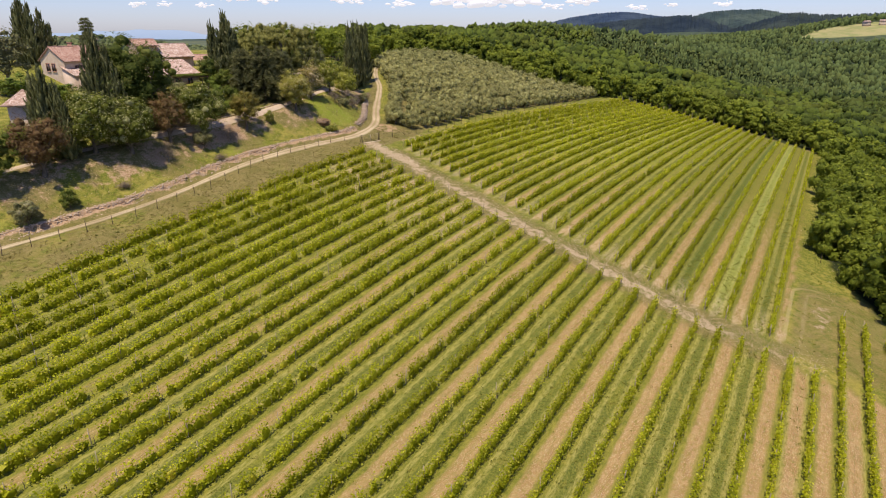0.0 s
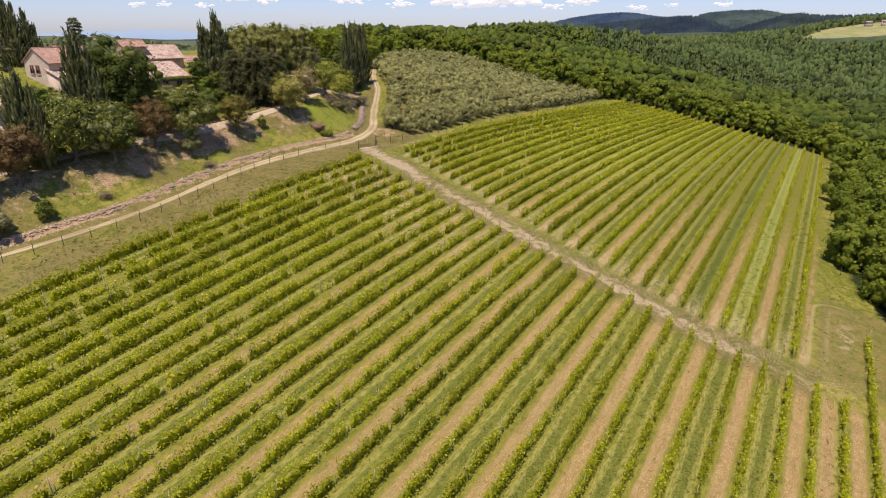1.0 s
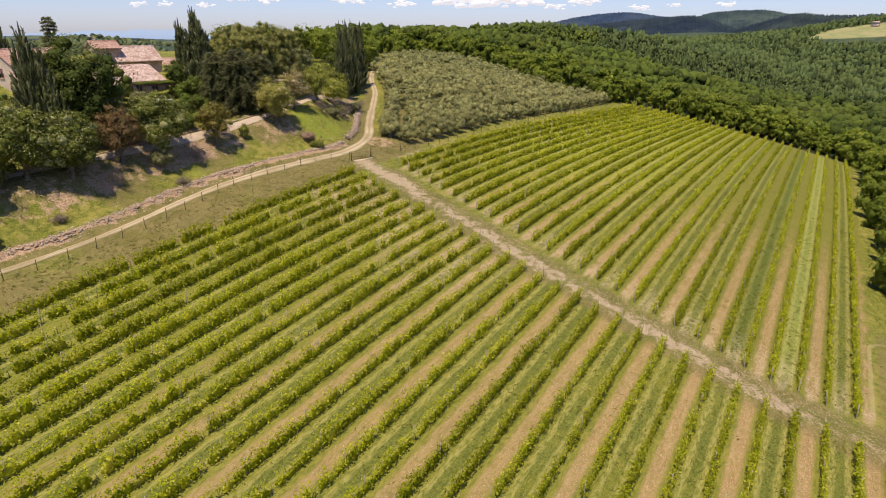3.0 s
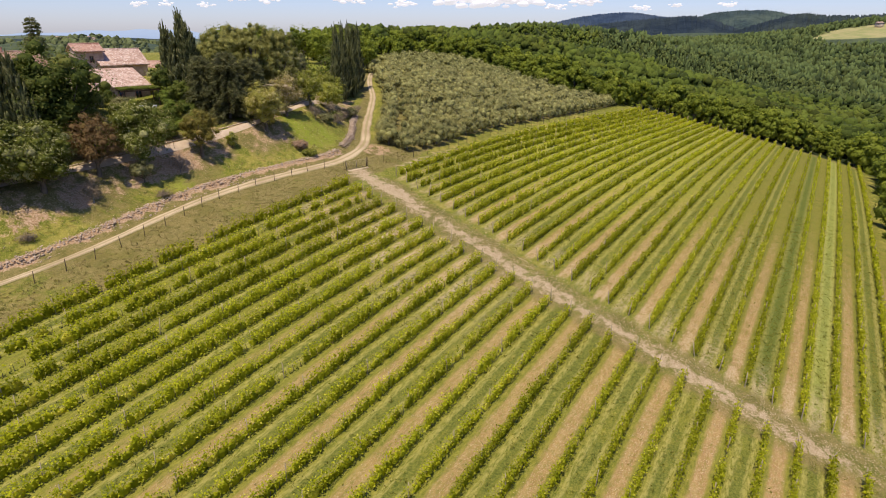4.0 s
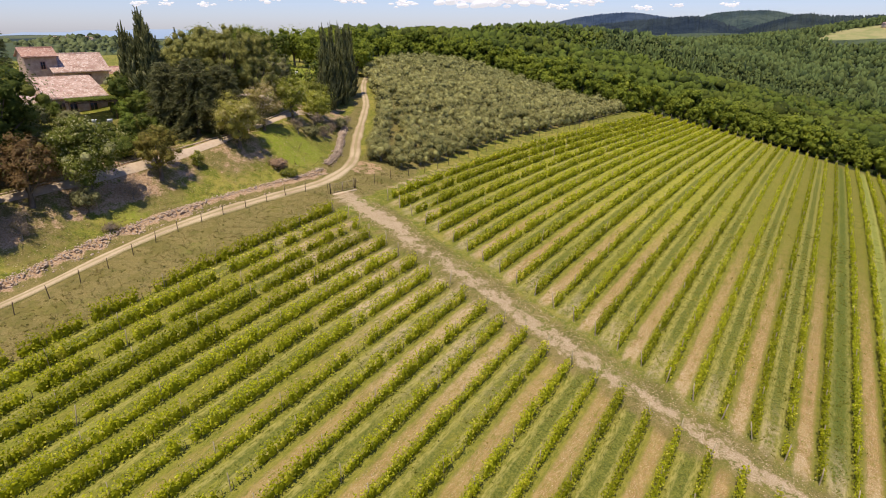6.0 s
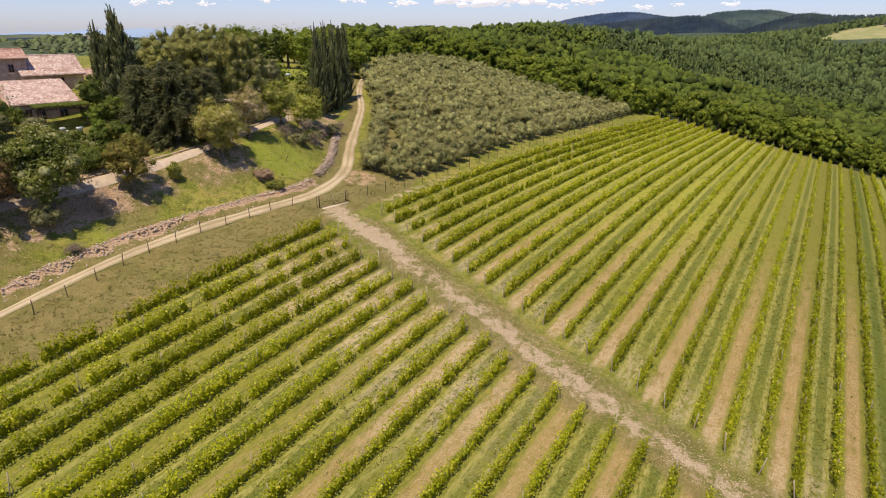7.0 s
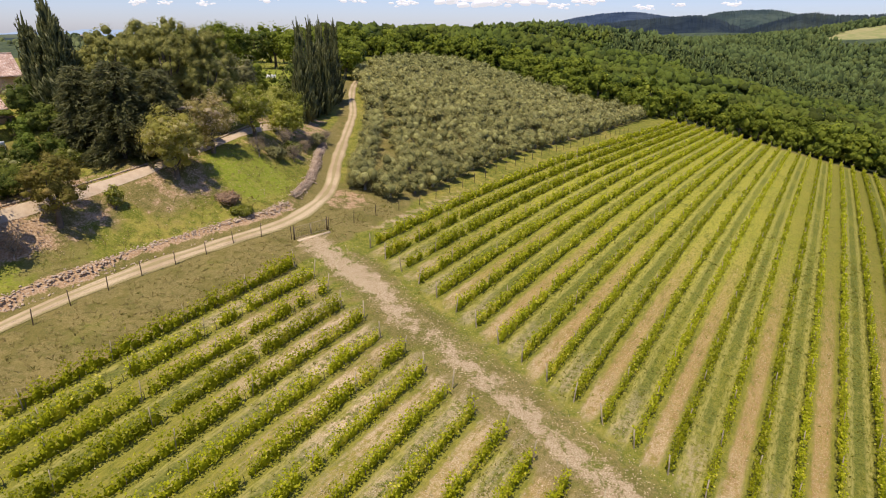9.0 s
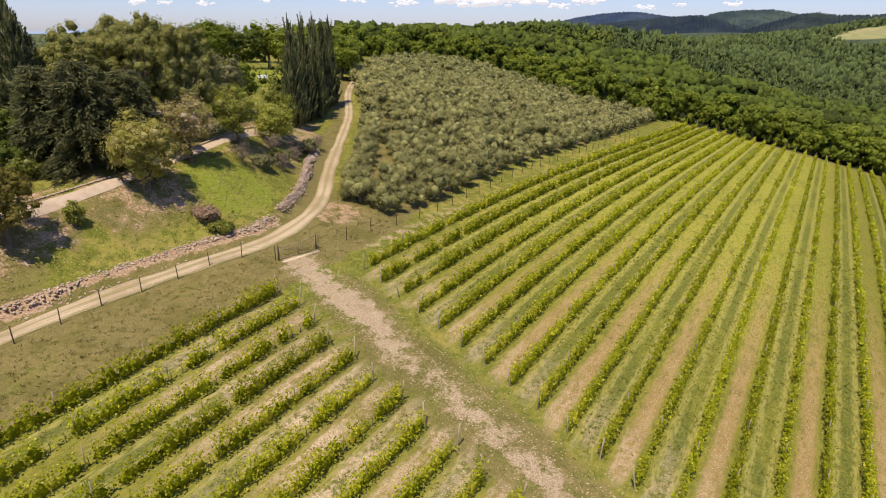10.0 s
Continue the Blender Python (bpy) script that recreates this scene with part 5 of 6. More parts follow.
SHRUBS = [("garden_bush", "dark green garden bush beside the terrace", -46.4, 117.0, 1.9, 2.2, 0.0, M_DARK), ("garden_bush", "green garden bush below the terrace", -44.6, 116.4, 1.8, 2.0, 0.0, M_LAUREL), ("garden_bush", "green garden bush below the terrace", -48.8, 116.0, 1.8, 2.2, 0.0, M_LAUREL), ("garden_bush", "dark green garden bush beside the terrace", -44.0, 118.6, 1.8, 2.2, 0.0, M_DARK),
          ("garden_bush", "dark green bush at the foot of the cypress", -44.2, 124.4, 2.2, 3.2, 0.0, M_DARK), ("garden_bush", "dark green bush at the foot of the cypress", -42.4, 121.8, 1.9, 2.4, 0.0, M_DARK),
          ("garden_bush", "dark green bush at the foot of the cypress", -47.6, 127.0, 2.4, 3.6, 0.0, M_DARK), ("lime_hedge", "clipped bright lime-green hedge beside the terrace", -46.4, 123.6, 1.6, 1.9, 0.0, M_LIME),
          ("garden_bush", "grey-green garden bush below the terrace", -50.6, 117.6, 1.7, 2.0, 0.0, M_SHRUB), ("garden_bush", "dark green bush above the driveway", -41.6, 112.6, 1.8, 2.0, 0.0, M_DARK),
          ("scrub_bush", "pale twiggy scrub bush above the stone wall", -20.4, 144.5, 1.3, 1.6, 0.1, M_DRYSHRUB), ("scrub_bush", "grey-green scrub bush above the stone wall", -19.6, 149.0, 1.5, 2.0, 0.1, M_SHRUB),
          ("scrub_bush", "pale twiggy scrub bush above the stone wall", -20.8, 147.0, 1.4, 2.2, 0.2, M_DRYSHRUB), ("scrub_bush", "pale twiggy scrub bush above the stone wall", -19.0, 152.0, 1.4, 2.0, 0.2, M_DRYSHRUB),
          ("scrub_bush", "green scrub bush below the flowering trees", -22.2, 135.5, 1.5, 1.4, 0.0, M_SHRUB), ("scrub_bush", "green scrub bush below the flowering trees", -21.4, 140.6, 1.5, 1.6, 0.0, M_LAUREL),
          ("olive_bush", "grey-green olive bush on the bare bank", -41.0, 102.2, 1.7, 2.8, 0.3, M_SHRUB), ("dry_bush", "brown twiggy bush on the bank", -38.0, 106.8, 1.7, 2.6, 0.4, M_DRYSHRUB),
          ("dry_bush", "grey leafless twiggy bush on the bank", -44.4, 95.4, 1.5, 2.9, 0.7, M_DRYSHRUB), ("olive_bush", "grey-green bush at the foot of the bank", -55.2, 75.6, 1.9, 3.0, 0.2, M_SHRUB),
          ("dark_bush", "small dark green bush on the grassy bank", -52.2, 80.3, 1.3, 2.3, 0.2, M_DARK), ("young_tree", "young leafy sapling beside the driveway", -33.2, 115.6, 0.85, 2.1, 0.5, M_YELLOW),
          ("dry_bush", "brown twiggy bush below the lawn", -23.6, 133.0, 1.5, 2.4, 0.6, M_DRYSHRUB), ("dry_bush", "grey twiggy bush above the stone wall", -20.6, 138.4, 1.3, 2.2, 0.5, M_DRYSHRUB),
          ("dry_bush", "grey twiggy bush above the stone wall", -22.6, 141.5, 1.3, 2.4, 0.5, M_DRYSHRUB), ("low_bush", "low pink-brown shrub on the grassy bank", -24.3, 122.4, 1.5, 1.2, 0.0, M_PINKSHRUB),
          ("low_bush", "low green shrub on the grassy bank", -22.6, 121.6, 1.3, 0.9, 0.0, M_YELLOW), ("garden_bush", "round green garden bush beside the terrace", -49.5, 115.0, 1.8, 2.4, 0.1, M_LAUREL), ("garden_bush", "round grey-green garden bush by the terrace", -52.6, 113.5, 1.9, 2.6, 0.1, M_SHRUB),
          ("lime_hedge", "clipped bright lime-green hedge beside the terrace", -44.2, 120.6, 1.5, 2.4, 0.0, M_LIME), ("garden_bush", "dark green garden bush on the lawn", -43.2, 115.5, 1.7, 1.7, 0.0, M_DARK),
          ("lime_hedge", "clipped bright lime-green hedge beside the lawn", -41.4, 117.6, 1.3, 1.3, 0.0, M_LIME), ("garden_bush", "round green bush beside the house", -49.0, 128.6, 2.3, 4.0, 0.2, M_LAUREL),
          ("garden_bush", "dark green bush below the terrace", -47.2, 111.4, 2.2, 2.8, 0.0, M_DARK), ("garden_bush", "grey-green bush below the terrace", -50.6, 109.6, 2.2, 3.0, 0.0, M_SHRUB),
          ("garden_bush", "green bush beside the lawn", -40.6, 120.8, 1.8, 2.0, 0.0, M_LAUREL), ("garden_bush", "dark green bush in the garden", -53.4, 117.6, 2.0, 2.6, 0.0, M_DARK),
          ("garden_bush", "low green bush on the bank top", -47.6, 103.6, 2.0, 2.2, 0.0, M_DARK), ("low_bush", "low brown weeds on the bare bank", -38.2, 101.0, 1.2, 0.8, 0.0, M_DRYSHRUB),
          ("low_bush", "low dry weeds on the bank", -47.6, 86.8, 1.2, 0.8, 0.0, M_DRYSHRUB)]
for i, (name, label, x, y, r, tall, under, mat) in enumerate(SHRUBS):
    twigs = mat == M_DRYSHRUB
    plant(name, label, "bush", broadleaf(400 + i, r * 1.2, tall * 1.15, under * 0.5, 34, 34 if twigs else 44, 0.13 if twigs else 0.115, mat, M_PALEBARK if twigs else M_BARK, name, 0.07, 0.16 if twigs else 0.55, 0.85, 0.36, 0.5, 12, 0.0 if twigs else 0.5), x, y, turn=0, names=("stem", "leaves"))


# ---- houses ----
def tiled_slope(u0, u1, y0, z0, y1, z1, course=0.25):
    """Rounded tile courses on a slope from the eave (y0, z0) up to (y1, z1), over a solid deck."""
    nu, nv = int((u1 - u0) / course * 4) + 1, 14
    u, v = np.linspace(u0, u1, nu), np.linspace(0, 1, nv)
    gu, gv = np.meshgrid(u, v)
    wave = 0.07 * np.abs(np.sin(np.pi * gu / course)) + 0.035 * ((gv * nv * 1.0) % 1.0) + 0.02 * lump(gu, gv * 6, 0.5, u0)
    gz = z0 + (z1 - z0) * gv + wave - 0.05 * np.sin(gv * np.pi)
    v3 = np.stack([gu, y0 + (y1 - y0) * gv, gz + 0.06], -1).reshape(-1, 3)
    i = (np.arange(nv - 1)[:, None] * nu + np.arange(nu - 1)).ravel()
    f = np.stack([i, i + 1, i + nu + 1, i + nu], 1)
    s = 1 if y1 > y0 else -1
    deck = np.array([(u0, y0, z0 - 0.1), (u1, y0, z0 - 0.1), (u1, y1, z1 - 0.1), (u0, y1, z1 - 0.1), (u0, y0, z0 + 0.05), (u1, y0, z0 + 0.05), (u1, y1, z1 + 0.05), (u0, y1, z1 + 0.05)])
    return join([(v3, f if s > 0 else f[:, ::-1]), (deck, [(0, 1, 2, 3), (4, 7, 6, 5), (0, 4, 5, 1), (1, 5, 6, 2), (2, 6, 7, 3), (3, 7, 4, 0)])])


def window(house, x, y, z, w, h, axis, shutters=True):
    """A framed window set in a wall: axis 'y' for the front (towards -y), 'x' for the side (towards +x)."""
    win = part_of("window", raw_mesh("window_pane", *box(-w / 2, -0.03, 0, w / 2, 0.03, h), M_GLASS), house)
    win.matrix_basis = pose(x, y, z, 0, 0, 0 if axis == "y" else 90)
    fr = [box(-w / 2 - 0.1, -0.07, -0.1, w / 2 + 0.1, 0.05, 0), box(-w / 2 - 0.1, -0.07, h, w / 2 + 0.1, 0.05, h + 0.1), box(-w / 2 - 0.1, -0.07, 0, -w / 2, 0.05, h), box(w / 2, -0.07, 0, w / 2 + 0.1, 0.05, h), box(-0.03, -0.06, 0, 0.03, 0.02, h)]
    part_of("frame", raw_mesh("window_frame", *join(fr), M_BRICK), win)
    part_of("sill", raw_mesh("window_sill", *box(-w / 2 - 0.16, -0.16, -0.2, w / 2 + 0.16, 0.03, -0.104), M_STONE), win)
    if shutters:
        for s in (-1, 1):
            a, b = sorted((s * (w / 2 + 0.12), s * (w / 2 + 0.12 + w * 0.5)))
            part_of("shutter", raw_mesh("window_shutter", *box(a, -0.09, -0.05, b, -0.035, h + 0.05), M_SHUTTER), win)


def gable_house(label, x, y, turn, w, d, eave, ridge, wall, tile, base, windows=(), along="x", chimney=None):
    """A block w by d about (x, y), its ridge along its own x or y, with walls from base up to the eave."""
    h = thing("house", label, "house", at=(x, y, base), turn=turn)
    e, r = eave - base, ridge - base
    body = [box(-w / 2, -d / 2, -1.5, w / 2, d / 2, e)]
    if along == "x":
        for s in (-1, 1):
            a = s * w / 2
            g = np.array([(a, -d / 2, e), (a, d / 2, e), (a, 0, r), (a - s * 0.3, -d / 2, e), (a - s * 0.3, d / 2, e), (a - s * 0.3, 0, r)])
            body.append((g, [(0, 1, 2, 2), (3, 5, 4, 4), (0, 2, 5, 3), (1, 4, 5, 2)]))
    else:
        for s in (-1, 1):
            a = s * d / 2
            g = np.array([(-w / 2, a, e), (w / 2, a, e), (0, a, r), (-w / 2, a - s * 0.3, e), (w / 2, a - s * 0.3, e), (0, a - s * 0.3, r)])
            body.append((g, [(0, 1, 2, 2), (3, 5, 4, 4), (0, 2, 5, 3), (1, 4, 5, 2)]))
    bm = bmesh.new()
    for v, f in body:
        vs = [bm.verts.new(c) for c in v]
        for q in f:
            bm.faces.new([vs[i] for i in dict.fromkeys(int(k) for k in q)])
    bmesh.ops.recalc_face_normals(bm, faces=bm.faces)
    me = bpy.data.meshes.new("house_wall")
    bm.to_mesh(me)
    bm.free()
    me.materials.append(wall)
    part_of("wall", me, h)
    o, drop = 0.45, 0.45 * (r - e) / ((d if along == "x" else w) / 2)
    half = (d if along == "x" else w) / 2
    length = (w if along == "x" else d) / 2 + 0.3
    slopes = join([tiled_slope(-length, length, -half - o, e - drop, 0, r), tiled_slope(-length, length, half + o, e - drop, 0, r)])
    if along == "y":
        slopes = (slopes[0][:, [1, 0, 2]] * (-1, 1, 1), slopes[1])
    roof = part_of("roof", raw_mesh("house_roof", *slopes, tile), h)
    cap = tube([(-length, 0, r + 0.1), (length, 0, r + 0.1)], [0.13, 0.13], 8)
    part_of("ridge_tiles", raw_mesh("ridge_tiles", *(cap if along == "x" else (cap[0][:, [1, 0, 2]], cap[1])), tile), roof)
    if chimney:
        c = part_of("chimney", raw_mesh("chimney", *join([box(chimney[0] - 0.35, chimney[1] - 0.3, r - 1.2, chimney[0] + 0.35, chimney[1] + 0.3, r + 0.7), box(chimney[0] - 0.45, chimney[1] - 0.4, r + 0.702, chimney[0] + 0.45, chimney[1] + 0.4, r + 0.82)]), M_BRICK), roof)
    for a in windows:
        window(h, *a)
    return h


def lean_to(label, x, y, turn, w, d, eave, top, wall, tile, base, windows=()):
    h = thing("house_wing", label, "house", at=(x, y, base), turn=turn)
    e, r = eave - base, top - base
    v = np.array([(-w / 2, -d / 2, -1.5), (w / 2, -d / 2, -1.5), (w / 2, d / 2, -1.5), (-w / 2, d / 2, -1.5), (-w / 2, -d / 2, e), (w / 2, -d / 2, e), (w / 2, d / 2, r), (-w / 2, d / 2, r)])
    part_of("wall", raw_mesh("wing_wall", v, [(0, 3, 2, 1), (4, 5, 6, 7), (0, 1, 5, 4), (1, 2, 6, 5), (2, 3, 7, 6), (3, 0, 4, 7)], wall), h)
    part_of("roof", raw_mesh("wing_roof", *tiled_slope(-w / 2 - 0.3, w / 2 + 0.3, -d / 2 - 0.5, e - 0.5 * (r - e) / d + 0.08, d / 2 + 0.1, r + 0.08), tile), h)
    for a in windows:
        window(h, *a)
    return h


gable_house("two-storey beige farmhouse with a terracotta gable roof", -79.0, 134.5, -25, 7.6, 10.8, 23.3, 25.8, M_PLASTER, M_TILE_RED, 15.6,
            [(-1.5, -5.43, 5.4, 1.1, 1.5, "y", False), (0.3, -5.43, 5.4, 1.1, 1.5, "y", False), (3.83, -2.2, 5.2, 0.9, 1.3, "x"), (3.83, 2.0, 5.2, 0.9, 1.3, "x")], "y", (-2.0, 0.5))
lean_to("low pink farmhouse wing with an old tiled roof", -75.2, 131.6, 65, 9.0, 3.6, 20.4, 21.9, M_PINK, M_TILE, 15.2, [(-2.4, -1.83, 2.9, 0.9, 1.3, "y"), (1.4, -1.83, 2.9, 0.9, 1.3, "y")])
gable_house("square rubble-stone tower house with a red tiled roof", -63.7, 133.4, 45, 4.3, 4.6, 26.2, 27.2, M_RUBBLE, M_TILE_RED, 16.8, [(0.2, -2.33, 7.4, 0.55, 1.0, "y", False), (2.18, 0.3, 7.2, 0.6, 1.0, "x", False)])
gable_house("rubble-stone house with a mottled old tile roof", -60.6, 137.6, 45, 7.8, 8.0, 23.9, 26.2, M_RUBBLE, M_TILE, 17.0, [(0.4, -4.03, 5.0, 1.5, 1.2, "y", False), (3.93, -0.5, 5.0, 0.9, 1.2, "x")], "x")
lean_to("stone house wing with a broad mottled tile roof", -55.0, 126.1, 45, 7.4, 7.4, 20.9, 23.2, M_RUBBLE, M_TILE, 18.4, [(-2.6, -3.73, 0.9, 0.6, 0.8, "y"), (-0.8, -3.73, 0.12, 0.9, 1.7, "y", False), (1.8, -3.73, 0.12, 0.9, 1.7, "y", False)])
lean_to("low stone house wing with an old tile roof", -61.4, 121.6, 45, 6.4, 5.0, 20.2, 22.3, M_RUBBLE, M_TILE, 18.0, [(-1.4, -2.53, 0.8, 0.8, 1.1, "y"), (1.4, -2.53, 0.8, 0.8, 1.1, "y")])
gable_house("small stone outbuilding with an orange tile roof", -58.0, 151, 20, 7.5, 5.0, 22.2, 23.5, M_RUBBLE, M_TILE_RED, 18.6)


def hut(x, y, base, turn):
    h = thing("garden_hut", "small garden hut with a pyramid roof of old tiles", "hut", at=(x, y, base), turn=turn)
    part_of("wall", raw_mesh("hut_wall", *box(-1.9, -1.9, -1.0, 1.9, 1.9, 7.2), M_PLASTER), h)
    slopes = []
    for k in range(4):
        sv, sf = tiled_slope(-2.5, 2.5, -2.5, 7.1, 0, 9.1)
        sv = sv.copy()
        sv[:, 0] *= np.clip(-sv[:, 1] / 2.5, 0.02, 1)
        c, s = math.cos(k * math.pi / 2), math.sin(k * math.pi / 2)
        slopes.append((np.stack([sv[:, 0] * c - sv[:, 1] * s, sv[:, 0] * s + sv[:, 1] * c, sv[:, 2]], 1), sf))
    part_of("roof", raw_mesh("hut_roof", *join(slopes), M_TILE), h)


hut(-62.4, 91.0, 11.6, 20)


def pergola(x, y, turn):
    base = ground_z(x, y)
    h = thing("pergola", "leafy pergola on wooden posts in front of the stone house", "pergola", at=(x, y, base), turn=turn)
    for a in (-2.6, 2.6):
        for b in (-1.4, 1.4):
            o = part_of("post", box_mesh("pergola_post", (0.16, 0.16, 2.5), M_SHUTTER), h)
            o.matrix_basis = pose(a, b, 0)
    for b in (-1.4, 1.4):
        part_of("beam", raw_mesh("pergola_beam", *box(-3.0, b - 0.08, 2.504, 3.0, b + 0.08, 2.68), M_SHUTTER), h)
    for a in np.linspace(-2.8, 2.8, 9):
        part_of("rafter", raw_mesh("pergola_rafter", *box(a - 0.05, -1.8, 2.684, a + 0.05, 1.8, 2.8), M_SHUTTER), h)
    rng = np.random.default_rng(3)
    n = 3200
    c = np.stack([rng.uniform(-3, 3, n), rng.uniform(-1.8, 1.8, n), 2.85 + 0.25 * rng.random(n)], 1)
    part_of("leaves", raw_mesh("pergola_leaves", *leaf_quads(rng, c, 0.13, np.tile((0.0, 0.0, 1.0), (n, 1)), 0.6), M_DARK), h)


pergola(-49.6, 121.8, 42)


def lounger(x, y, turn):
    h = thing("sun_lounger", "white sun lounger on the terrace", "lounger", "sun loungers on the terrace", at=(x, y, ground_z(x, y)), turn=turn)
    part_of("seat", raw_mesh("lounger_seat", *box(-0.33, -0.6, 0.32, 0.33, 0.75, 0.4), M_WHITE), h)
    o = part_of("backrest", raw_mesh("lounger_back", *box(-0.33, 0, 0, 0.33, 0.08, 0.75), M_WHITE), h)
    o.matrix_basis = pose(0, 0.76, 0.38, -35, 0, 0)
    for a in (-0.28, 0.28):
        for b in (-0.5, 0.65):
            q = part_of("leg", box_mesh("lounger_leg", (0.05, 0.05, 0.318), M_WHITE), h)
            q.matrix_basis = pose(a, b, 0)


for x, y, a in [(-48.4, 119.9, 200), (-47.0, 120.6, 215), (-45.6, 108.0, 150)]:
    lounger(x, y, a)


def bench(x, y, turn):
    h = thing("garden_bench", "small white garden bench on the lawn", "bench", at=(x, y, ground_z(x, y)), turn=turn)
    part_of("seat", raw_mesh("bench_seat", *box(-1.1, -0.3, 0.42, 1.1, 0.3, 0.5), M_WHITE), h)
    part_of("backrest", raw_mesh("bench_back", *box(-1.1, 0.26, 0.52, 1.1, 0.34, 1.0), M_WHITE), h)
    for a in (-0.95, 0.95):
        o = part_of("leg", box_mesh("bench_leg", (0.1, 0.5, 0.418), M_WHITE), h)
        o.matrix_basis = pose(a, 0, 0)


bench(-39.4, 197, 10)


def shelter(x, y, turn, top):
    base = ground_z(x, y)
    h = thing("garden_shelter", "open garden shelter with a pale flat roof under the pines", "shelter", at=(x, y, base), turn=turn)
    part_of("roof", raw_mesh("shelter_roof", *box(-1.9, -1.0, top - base - 0.18, 1.9, 1.0, top - base), M_PLASTER), h)
    for a in (-1.7, 1.7):
        for c in (-0.8, 0.8):
            o = part_of("post", box_mesh("shelter_post", (0.14, 0.14, top - base - 0.184), M_SHUTTER), h)
            o.matrix_basis = pose(a, c, 0)


shelter(-30.6, 131.2, 40, 20.6)


# ---- fences and gate ----
IRON_POST = raw_mesh("iron_post", *tube([(0, 0, -0.15), (0, 0, 0.8), (0.01, 0, 1.45), (0.01, 0, 1.46)], [0.045, 0.042, 0.04, 0.005], 6), M_RUST)


def fence(label, line, gap, tall=1.0, wires=(0.35, 0.75, 1.15)):
    pts = smooth_line(line, gap)
    h = thing("fence", label, "fence", at=(0, 0, 0))
    rng = np.random.default_rng(int(abs(line[0][0]) * 7))
    for x, y in pts:
        o = part_of("post", IRON_POST, h)
        o.matrix_basis = pose(x, y, ground_z(x, y), float(rng.normal(0, 3)), float(rng.normal(0, 3)), 0) @ Matrix.Diagonal((1, 1, tall * (0.9 + 0.2 * float(rng.random())), 1))
    z = height(pts[:, 0], pts[:, 1])
    for w in wires:
        part_of("wire", raw_mesh("fence_wire", *tube(np.stack([pts[:, 0], pts[:, 1], z + w * tall], 1), [0.007] * len(pts), 3), M_WIRE), h)


fence("wire fence on dark rusty posts beside the dirt track", [(-57, 66.8), (-48.7, 74.4), (-43.8, 79.2), (-38.2, 87.5), (-34.9, 94.7), (-31.6, 103.3), (-29.3, 106.0), (-27.7, 108.9), (-25.3, 111.4), (-23.4, 113.7), (-21.8, 116.2), (-19.7, 118.6), (-16.4, 118.4)], 3.2)
fence("thin wire fence on slim posts along the olive grove", [(-13.0, 121.8), (-9.8, 125.2), (-7.6, 128.2), (-3.4, 131.6), (3, 142), (12, 157.5), (31, 187), (47, 212)], 3.6, 0.95)
fence("old wire fence along the edge of the wood", [(64.0, 94), (67.5, 99.5), (72.0, 107.5), (78.0, 117.5), (90, 137), (104, 160)], 2.6, 0.9)


def gate(x0, y0, x1, y1):
    base = ground_z(x0, y0)
    w = math.hypot(x1 - x0, y1 - y0)
    h = thing("field_gate", "wide wire-mesh field gate between two posts", "gate", at=(x0, y0, base), turn=math.degrees(math.atan2(y1 - y0, x1 - x0)))
    for a in (0, w):
        o = part_of("gate_post", box_mesh("gate_post", (0.09, 0.09, 1.75), M_RUST), h)
        o.matrix_basis = pose(a, 0, -0.1)
    rails = [box(0.1, -0.025, z, w - 0.1, 0.025, z + 0.035) for z in (0.15, 1.35)] + [box(a, -0.02, 0.202, a + 0.05, 0.02, 1.348) for a in (0.1, w / 2 - 0.05, w / 2 + 0.03, w - 0.15)]
    part_of("gate_frame", raw_mesh("gate_frame", *join(rails), M_POST), h)
    mesh = [box(a, -0.006, 0.2, a + 0.012, 0.006, 1.35) for a in np.arange(0.3, w - 0.2, 0.22)] + [box(0.14, 0.008, z, w - 0.14, 0.014, z + 0.012) for z in (0.45, 0.7, 0.95, 1.15)]
    part_of("wire_mesh", raw_mesh("gate_mesh", *join(mesh), M_WIRE), h)
    part_of("threshold", raw_mesh("gate_threshold", *box(0.1, -0.75, -0.1, w - 0.1, -0.35, 0.04), M_PEBBLE), h)


gate(-16.09, 118.38, -13.15, 121.64)


# ---- dry-stone walls ----
def rough_stone(seed):
    rng = np.random.default_rng(int(seed))
    v, f = box(-0.5, -0.5, -0.5, 0.5, 0.5, 0.5)
    return v * (1 + rng.normal(0, 0.16, v.shape)) + rng.normal(0, 0.05, v.shape), f


STONES = [raw_mesh("stone", *rough_stone(70 + i), M_STONE) for i in range(6)]


